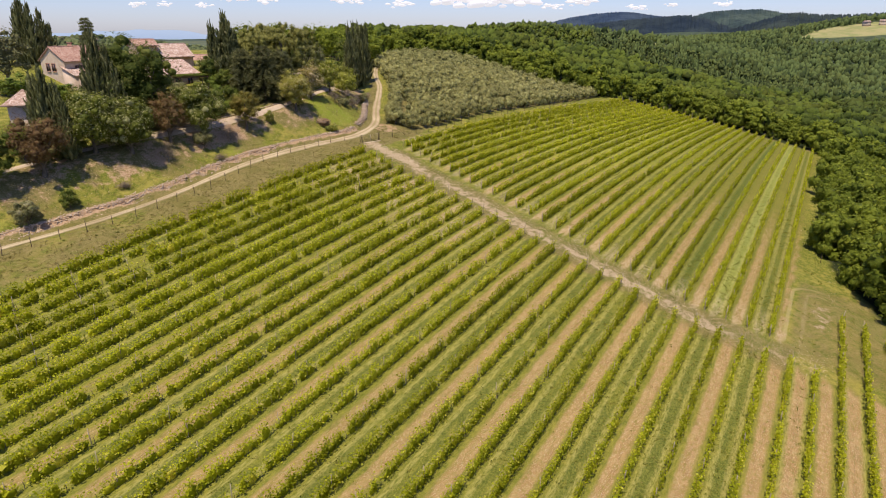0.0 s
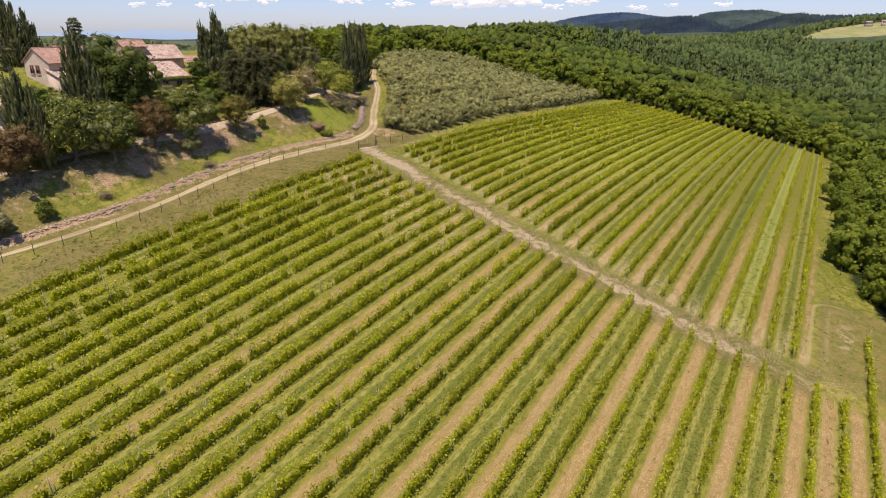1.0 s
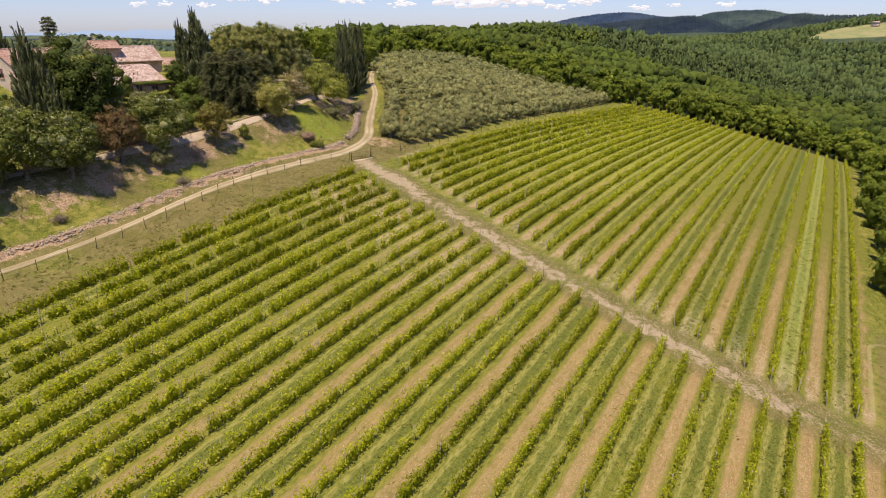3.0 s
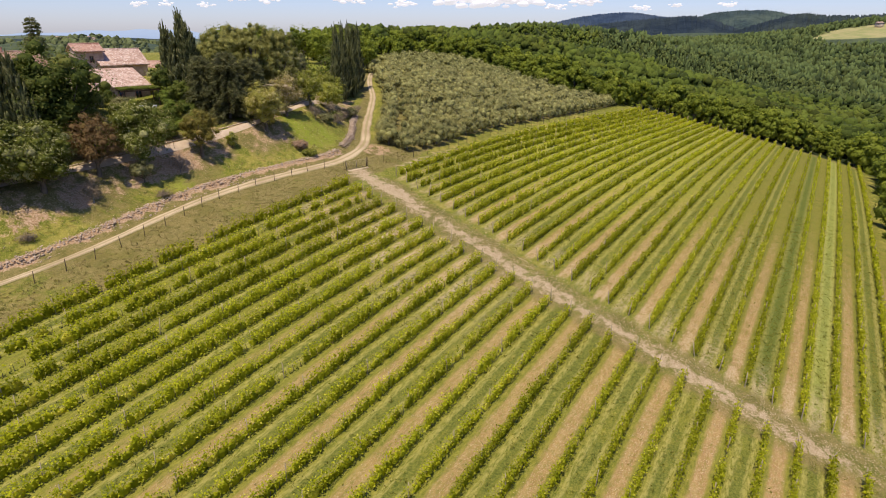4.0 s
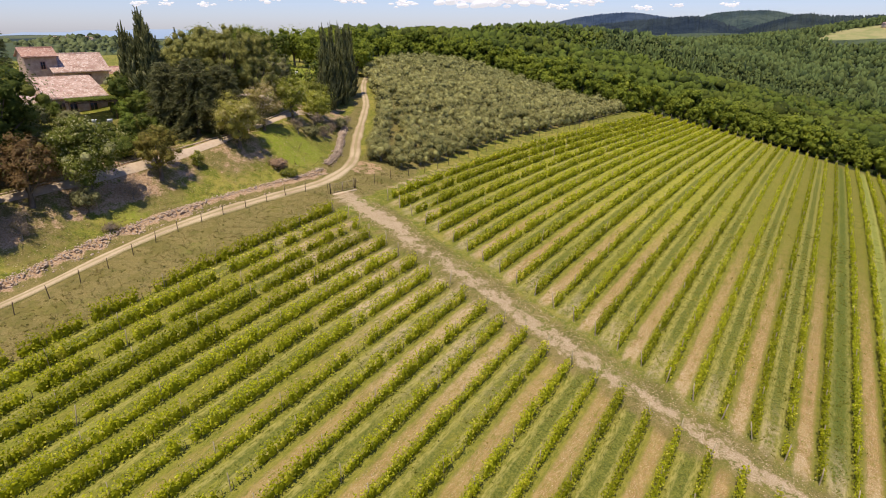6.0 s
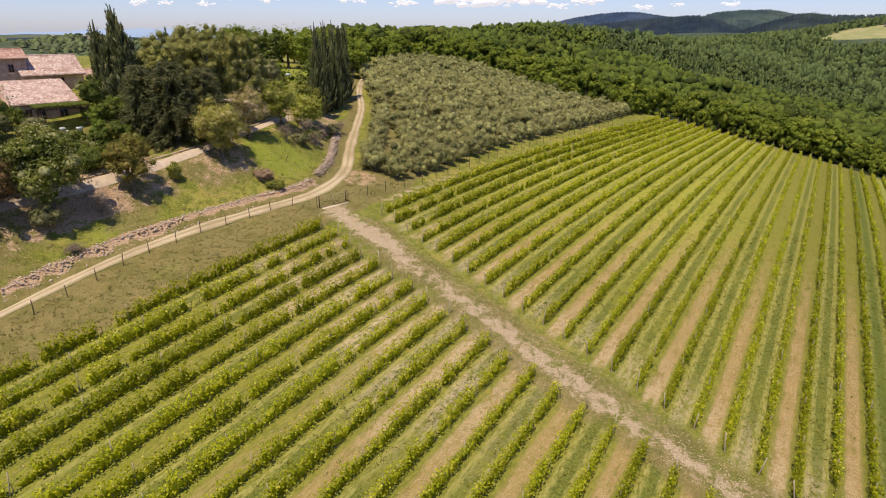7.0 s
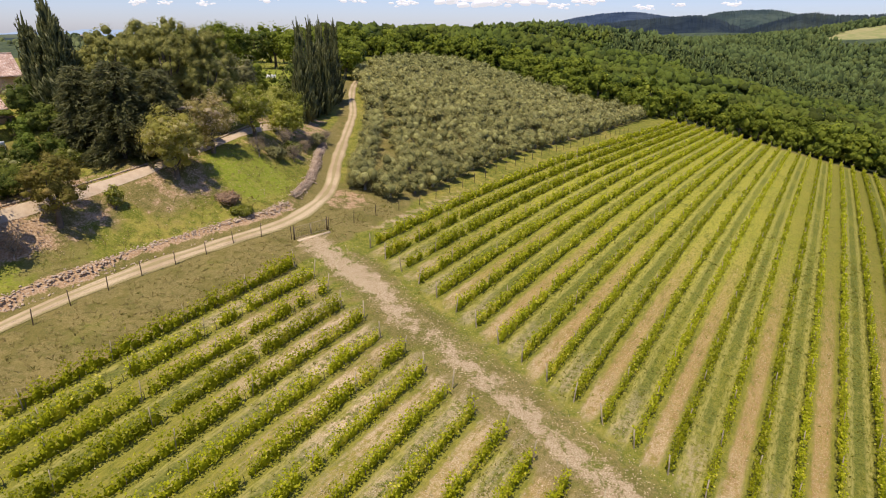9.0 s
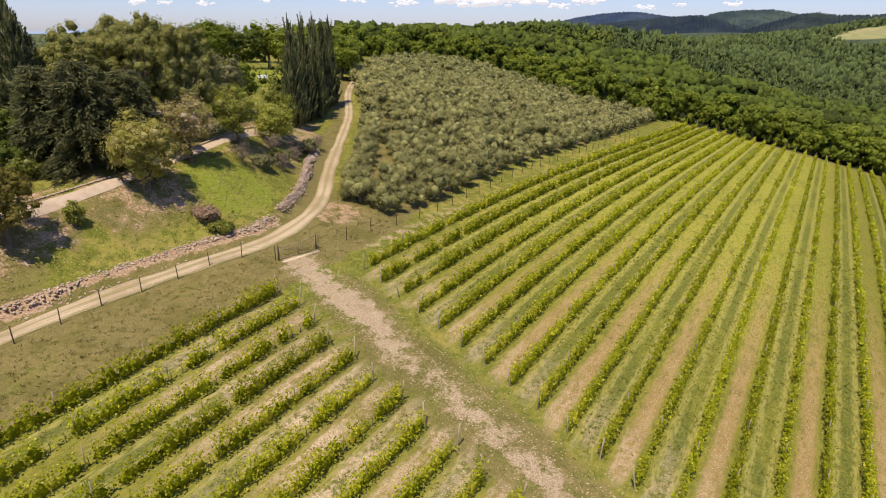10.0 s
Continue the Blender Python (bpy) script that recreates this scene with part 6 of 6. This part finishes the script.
def stone_wall(label, line, tall, thick, near):
    """Uneven courses of loose stones along a line; the nearest stretch stone by stone."""
    rng = np.random.default_rng(21)
    wall = thing("dry_stone_wall", label, "wall")
    pts = smooth_line(line, 0.17)
    d = unit(np.gradient(pts, axis=0))
    rest, singles = [], 0
    for (x, y), (dx, dy) in zip(pts, d):
        here = tall * (0.75 + 0.6 * float(lump(np.array(x), np.array(y), 3.0, 2)))
        for row in range(max(1, int(here / 0.16))):
            for s in (-1, -0.6, -0.2, 0.2, 0.6, 1):
                if rng.random() < 0.1 + 0.12 * row:
                    continue
                off = s * thick / 2 * (1 - 0.22 * row) + rng.normal(0, 0.16)
                cx, cy = x - dy * off + rng.normal(0, 0.09), y + dx * off + rng.normal(0, 0.09)
                big = 0.42 + 0.6 * rng.random() ** 2
                sc = (0.22 * big * (0.8 + 0.5 * rng.random()), 0.19 * big, 0.13 * big)
                c = (cx, cy, ground_z(cx, cy) + 0.03 + row * 0.11 + rng.normal(0, 0.025))
                m = pose(*c, rng.normal(0, 20), rng.normal(0, 20), math.degrees(math.atan2(dy, dx)) + rng.normal(0, 40)) @ Matrix.Diagonal((*sc, 1))
                if near[0] < y < near[1] and singles < 298:
                    o = part_of("stone", STONES[int(rng.integers(6))], wall)
                    o.matrix_basis = m
                    singles += 1
                else:
                    v, f = rough_stone(int(rng.integers(40)))
                    a = np.array(m)
                    rest.append((v @ a[:3, :3].T + a[:3, 3], f))
    part_of("loose_stones", raw_mesh("loose_stones", *join(rest), M_STONE), wall)["kind"] = "stuff"


def offset_line(line, by):
    pts = smooth_line(line, 1.0)
    d = unit(np.gradient(pts, axis=0))
    return pts + np.stack([-d[:, 1], d[:, 0]], 1) * by


walled = offset_line(ROAD, 2.15)
stone_wall("low tumbled dry-stone wall beside the dirt track", walled[(walled[:, 1] > 66) & (walled[:, 1] < 127)], 0.3, 1.25, (100, 121))
upper_wall = offset_line(ROAD, 2.6)
stone_wall("steep dry-stone retaining wall above the track", upper_wall[(upper_wall[:, 1] > 127.5) & (upper_wall[:, 1] < 152)], 1.15, 0.9, (128, 134))


# ---- clouds ----
def cloud(px_bearing, up, wide, seed):
    rng = np.random.default_rng(int(seed))
    b = radians(px_bearing)
    c = np.array((math.sin(b) * 4300, math.cos(b) * 4300, 29 + 4300 * up))
    parts = []
    for _ in range(30):
        a = rng.normal(0, 1, 3) * (wide * 0.25, wide * 0.1, wide * 0.055)
        bm = bmesh.new()
        bmesh.ops.create_icosphere(bm, subdivisions=2, radius=wide * (0.035 + 0.055 * rng.random()))
        v = np.array([w.co[:] for w in bm.verts])
        v = v * (1.5, 1, 0.62) * (1 + 0.2 * lump(v[:, 0], v[:, 2], wide * 0.05, seed))[:, None] + a
        parts.append((v, np.array([[w.index for w in f.verts] for f in bm.faces])))
        bm.free()
    v, f = join(parts)
    tagged(new("cloud", raw_mesh("cloud", v + c, f, M_CLOUD, smooth=True)), "small white fair-weather cloud in the pale sky", "cloud", "clouds", "structure")


for i, (b, up, wide) in enumerate([(-25.5, 0.036, 110), (-23.4, 0.0365, 90), (-20.6, 0.036, 110), (-17.6, 0.046, 190), (-15.2, 0.045, 150), (-8.4, 0.046, 230), (-3.6, 0.040, 160), (2.4, 0.044, 420), (6.0, 0.046, 360), (9.6, 0.036, 130), (16.8, 0.033, 120), (19.6, 0.036, 90), (23.6, 0.036, 110), (12.2, 0.043, 220)]):
    cloud(b, up, wide, 50 + i)

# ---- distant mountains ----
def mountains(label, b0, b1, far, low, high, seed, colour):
    mat = bpy.data.materials.new("haze_blue_glow")
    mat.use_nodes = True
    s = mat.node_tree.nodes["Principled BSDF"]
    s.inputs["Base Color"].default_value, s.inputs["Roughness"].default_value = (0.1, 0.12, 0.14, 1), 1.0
    # Emission stands in for blue haze; the slopes glow without any lamp.
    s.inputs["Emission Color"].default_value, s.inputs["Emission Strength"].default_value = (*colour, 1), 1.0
    b = np.radians(np.linspace(b0, b1, 160))
    top = low + (high - low) * (0.5 + 0.5 * lump(b * 9, b * 3, 1.0, seed)) + 5 * lump(b * 60, b * 20, 1.0, seed) + 8 * lump(b * 24, b * 7, 1.0, seed + 2)
    v = np.concatenate([np.stack([np.sin(b) * far, np.cos(b) * far, np.full(160, -60.0)], 1), np.stack([np.sin(b) * far, np.cos(b) * far, top], 1),
                        np.stack([np.sin(b) * far * 1.06, np.cos(b) * far * 1.06, np.full(160, -60.0)], 1)])
    i = np.arange(159)
    f = np.concatenate([np.stack([i, i + 1, i + 161, i + 160], 1), np.stack([i + 160, i + 161, i + 321, i + 320], 1)])
    tagged(new("backdrop", raw_mesh("backdrop", v, f, mat)), label, "mountains", kind="structure")


mountains("mountain range on the horizon with glowing pale blue haze", -75, -2, 4450, -16, 58, 2.0, (0.27, 0.34, 0.50))
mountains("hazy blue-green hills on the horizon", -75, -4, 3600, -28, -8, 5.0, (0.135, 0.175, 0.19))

def far_ridge(label, far, deep, line, seed, dark, lit):
    """A wooded ridge on the skyline, blue haze put into its colours: line gives its crest, as bearing and rise over
    distance.
    """
    n = Nodes("hazy_hill_wood")
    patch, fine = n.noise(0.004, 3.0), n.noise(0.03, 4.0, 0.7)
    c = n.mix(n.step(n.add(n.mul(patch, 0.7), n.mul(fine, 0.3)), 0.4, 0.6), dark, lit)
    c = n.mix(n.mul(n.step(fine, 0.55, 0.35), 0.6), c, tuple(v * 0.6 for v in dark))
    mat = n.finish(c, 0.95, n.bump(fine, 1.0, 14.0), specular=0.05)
    rng = np.random.default_rng(int(seed))
    line = np.array(line, float)
    b = np.arange(line[0, 0], line[-1, 0] + 0.01, 0.05)
    t = np.interp(b, line[:, 0], line[:, 1])
    t = np.convolve(np.pad(t, 8, "edge"), np.hanning(17) / np.hanning(17).sum(), "valid")
    steps = np.concatenate([np.linspace(0, 1, 12), [1.25]])
    b = np.radians(b)[None]
    r = far + deep * (steps[:, None] - 1) * (1 + 0.25 * lump(b * 30, steps[:, None] * 2, 1.0, seed))
    crest = 29 + far * t[None] + 2.2 * rng.normal(size=t.shape)[None]
    rise = np.where(steps[:, None] > 1, 0.2, np.sin(np.clip(steps[:, None], 0, 1) * 1.5708) ** 1.2)
    z = -45 + (crest + 45) * rise + rng.normal(0, 1.2, (len(steps), b.size))
    v = np.stack([np.sin(b) * r, np.cos(b) * r, z], -1)
    k = b.size
    i = (np.arange(len(steps) - 1)[:, None] * k + np.arange(k - 1)).ravel()
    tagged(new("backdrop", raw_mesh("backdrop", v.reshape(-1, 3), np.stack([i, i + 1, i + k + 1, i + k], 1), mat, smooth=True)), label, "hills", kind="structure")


far_ridge("wooded hill with painted blue haze far behind the valley", 3900, 900, [(8, 0.006), (11.3, 0.0198), (13.7, 0.0252), (15.8, 0.0274), (17.4, 0.0238), (18.9, 0.0206), (22, 0.017), (27, 0.010)], 3.0, (0.03, 0.049, 0.088), (0.054, 0.075, 0.112))
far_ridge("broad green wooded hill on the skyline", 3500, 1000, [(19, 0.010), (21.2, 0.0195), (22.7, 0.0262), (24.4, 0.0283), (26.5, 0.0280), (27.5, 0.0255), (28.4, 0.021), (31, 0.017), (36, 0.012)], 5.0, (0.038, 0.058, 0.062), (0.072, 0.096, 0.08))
# Cloud shade is put into this ridge's darker colours, along with the haze.
far_ridge("wooded ridge with painted cloud shade in front of the green hill", 2700, 800, [(11, 0.004), (13.5, 0.0115), (15.6, 0.015), (18, 0.0185), (20, 0.0212), (21.2, 0.0212), (22.4, 0.018), (23.6, 0.010), (24.7, 0.003), (27, -0.004)], 7.0, (0.02, 0.031, 0.047), (0.042, 0.056, 0.06))
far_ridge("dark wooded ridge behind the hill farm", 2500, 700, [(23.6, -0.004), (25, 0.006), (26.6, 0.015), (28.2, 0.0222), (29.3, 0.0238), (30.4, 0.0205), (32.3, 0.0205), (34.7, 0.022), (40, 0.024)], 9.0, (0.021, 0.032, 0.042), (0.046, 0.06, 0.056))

# ---- far farmsteads ----
FAR_HOUSE = raw_mesh("far_house_wall", *box(-5, -4, -3, 5, 4, 4.66), M_PLASTER)
FAR_ROOF = raw_mesh("far_house_roof", np.array([(-5.6, -4.8, 4.7), (5.6, -4.8, 4.7), (5.6, 4.8, 4.7), (-5.6, 4.8, 4.7), (-5.6, 0, 7.4), (5.6, 0, 7.4)]),
                    [(0, 1, 5), (0, 5, 4), (2, 3, 4), (2, 4, 5), (0, 4, 3), (1, 2, 5), (0, 3, 2), (0, 2, 1)], M_TILE)
rng = np.random.default_rng(9)
for x, y, n in [(742, 1058, 5), (392, 1420, 6), (-560, 1020, 5), (-865, 1490, 8), (-420, 1500, 5)]:
    for i in range(n):
        a, b = x + 17 * (i - (n - 1) / 2) + rng.normal(0, 3), y + rng.normal(0, 10)
        t = thing("far_farmhouse", "distant pale farmhouse with a tiled roof on a hill", "house", "distant farmhouses", at=(a, b, ground_z(a, b)), turn=float(rng.random() * 180), size=0.6 + 0.45 * float(rng.random()))
        part_of("wall", FAR_HOUSE, t)
        part_of("roof", FAR_ROOF, t)


# ---- grass, weeds and stones ----
def tufts(name, count, zone, tall, wide, mat, label, seed):
    rng = np.random.default_rng(int(seed))
    x, y = zone(rng, count // 6)
    lean = np.repeat(rng.normal(0, 0.35, (len(x), 2)), 6, 0)
    x, y = np.repeat(x, 6), np.repeat(y, 6)
    n = len(x)
    dx, dy = rng.normal(0, 1, n), rng.normal(0, 1, n)
    c = np.stack([x + 0.07 * dx, y + 0.07 * dy, height(x, y) - 0.02], 1)
    d = unit(np.stack([0.75 * dx + lean[:, 0], 0.75 * dy + lean[:, 1], np.ones(n)], 1))
    tagged(new(name, raw_mesh(name, *sprays(rng, c, tall * (0.5 + rng.random(n)), d, wide), mat)), label, "grass", kind="stuff")


def vineyard_zone(rng, n):
    p, q = rng.uniform(-76, 18, n * 2), rng.uniform(20, 150, n * 2)
    f = ((p - FIRST) / STEP - 1) % 2
    x, y = place(p, q)
    keep = ((f > 0.92) | (rng.random(n * 2) < 0.12)) & (y > 34) & (x > -0.78 * y - 3) & (x < 0.72 * y + 4) & (p < wood_edge(q) - 0.5)
    keep &= ~((q > lane_low(p) + 1.5) & (q < lane_high(p) - 1.5) & (rng.random(n * 2) < 0.8))
    clump = lump(x, y, 0.9, 4) + 0.7 * lump(x, y, 3.5, 1)
    keep &= clump > rng.uniform(-0.9, 0.5, n * 2)
    return x[keep][:n], y[keep][:n]


def verge_zone(rng, n):
    x, y = rng.uniform(-60, 0, n * 3), rng.uniform(62, 150, n * 3)
    s = beside(x, y, ROAD)
    p, q = across(x, y)
    keep = (((s < -1.6) & (s > -9) & (p < FIRST - 0.8)) | ((s > 3) & (s < 13))) & (lump(x, y, 1.2, 2) > rng.uniform(-1, 0.6, n * 3)) & (np.abs(beside(x, y, DRIVE)) > 1.7)
    return x[keep][:n], y[keep][:n]


def weed_zone(rng, n):
    x, y = rng.uniform(-60, -10, n * 4), rng.uniform(56, 106, n * 4)
    s = beside(x, y, ROAD)
    p, q = across(x, y)
    keep = (s < -2.6) & (s > -10) & (p < FIRST - 0.6) & (lump(x, y, 1.4, 5) + 0.8 * ramp(104, 84, y) > rng.uniform(-0.3, 1.1, n * 4))
    return x[keep][:n], y[keep][:n]


def alley_zone(rng, n):
    m = rng.integers(-1, 17, n * 2)
    p = FIRST + STEP * (2 * m + 2.5) + rng.normal(0, 0.32, n * 2)
    q = rng.uniform(20, 150, n * 2)
    x, y = place(p, q)
    keep = (y > 33) & (x > -0.78 * y - 3) & (x < 0.72 * y + 4) & ((q < lane_low(p) - 0.5) | (q > lane_high(p) + 0.5)) & (p < 0.5) & (p > FIRST)
    keep &= lump(x, y, 1.6, 8) + 0.9 * lump(x, y, 14, 3) > rng.uniform(-0.7, 0.9, n * 2)
    return x[keep][:n], y[keep][:n]


tufts("alley_weeds", 30000, alley_zone, 0.16, 0.035, M_GRASS, "leafy green weeds in the grassed alleys between vine rows", 34)
tufts("meadow_grass", 60000, vineyard_zone, 0.2, 0.04, M_GRASS, "uneven grass and weeds between the vine rows", 31)
tufts("verge_grass", 60000, verge_zone, 0.18, 0.03, M_HAY, "long dry grass along the track and the bank", 32)
tufts("verge_weeds", 3500, weed_zone, 0.22, 0.045, M_WEED, "tall green weeds between the fence and the vines", 33)


def pebbles(name, n, zone, size, label, seed):
    rng = np.random.default_rng(int(seed))
    x, y = zone(rng, n)
    n = len(x)
    s = size * (0.35 + 1.1 * rng.random(n) ** 2.2)
    o = np.array([(1, 0, 0), (0, 1, 0), (-1, 0, 0), (0, -1, 0), (0, 0, 0.7), (0, 0, -0.5)])
    v = o[None] * s[:, None, None] * (1 + rng.normal(0, 0.22, (n, 6, 3))) + np.stack([x, y, height(x, y) + s * 0.2 + 0.03], 1)[:, None]
    f = np.array([(0, 1, 4), (1, 2, 4), (2, 3, 4), (3, 0, 4), (1, 0, 5), (2, 1, 5), (3, 2, 5), (0, 3, 5)])
    tagged(new(name, raw_mesh(name, v.reshape(-1, 3), (np.arange(n)[:, None, None] * 6 + f).reshape(-1, 3), M_PEBBLE)), label, "stones", kind="stuff")


def lane_zone(rng, n):
    p = rng.uniform(-74, 6, n)
    q = (lane_low(p) + lane_high(p)) / 2 + rng.normal(0, 1.5, n)
    return place(p, q)


def tilled_zone(rng, n):
    k = rng.integers(0, 16, n) * 2 + 1
    p, q = FIRST + STEP * (k + 0.5 + rng.normal(0, 0.17, n)), rng.uniform(30, 130, n)
    x, y = place(p, q)
    keep = (y > 34) & (x > -0.78 * y - 3) & (x < 0.72 * y + 4)
    return x[keep][:7000], y[keep][:7000]


def bank_zone(rng, n):
    x, y = rng.uniform(-58, -16, n * 4), rng.uniform(74, 150, n * 4)
    s = beside(x, y, ROAD)
    keep = (s > 3) & (s < 12) & (lump(x, y, 5, 1.3) > rng.uniform(-0.3, 0.6, n * 4)) & (np.abs(beside(x, y, DRIVE)) > 1.8)
    return x[keep][:n], y[keep][:n]


pebbles("lane_stones", 7000, lane_zone, 0.05, "pale stones scattered on the dirt lane", 41)
pebbles("tilled_stones", 9000, tilled_zone, 0.045, "small pale stones in the tilled soil", 42)
def row_zone(rng, n):
    p = rng.uniform(-72, -38, n)
    k = (p - FIRST) / STEP
    p = FIRST + STEP * (np.floor(k) + 0.5 + rng.normal(0, 0.15, n))
    q = lane_low(p) - 14 * rng.random(n) ** 1.6
    x, y = place(p, q)
    keep = lump(x, y, 2.2, 3) > rng.uniform(-0.5, 0.7, n)
    return x[keep], y[keep]


pebbles("row_stones", 6000, row_zone, 0.045, "pale rubble between the vine rows near the lane", 44)
pebbles("bank_stones", 4200, bank_zone, 0.06, "pale rubble on the bare bank", 43)
edging = np.concatenate([offset_line(DRIVE, 1.05)])
edging = smooth_line(edging[(edging[:, 1] > 86)], 0.42)
for i, (x, y) in enumerate(edging):
    o = tagged(new("edging_stone", STONES[i % 6]), "pale stone edging the gravel driveway", "stone", "driveway edging")
    o.matrix_basis = pose(x, y, ground_z(x, y) + 0.06, 0, 0, 55 + 11 * (i % 5)) @ Matrix.Diagonal((0.34, 0.2, 0.16, 1))
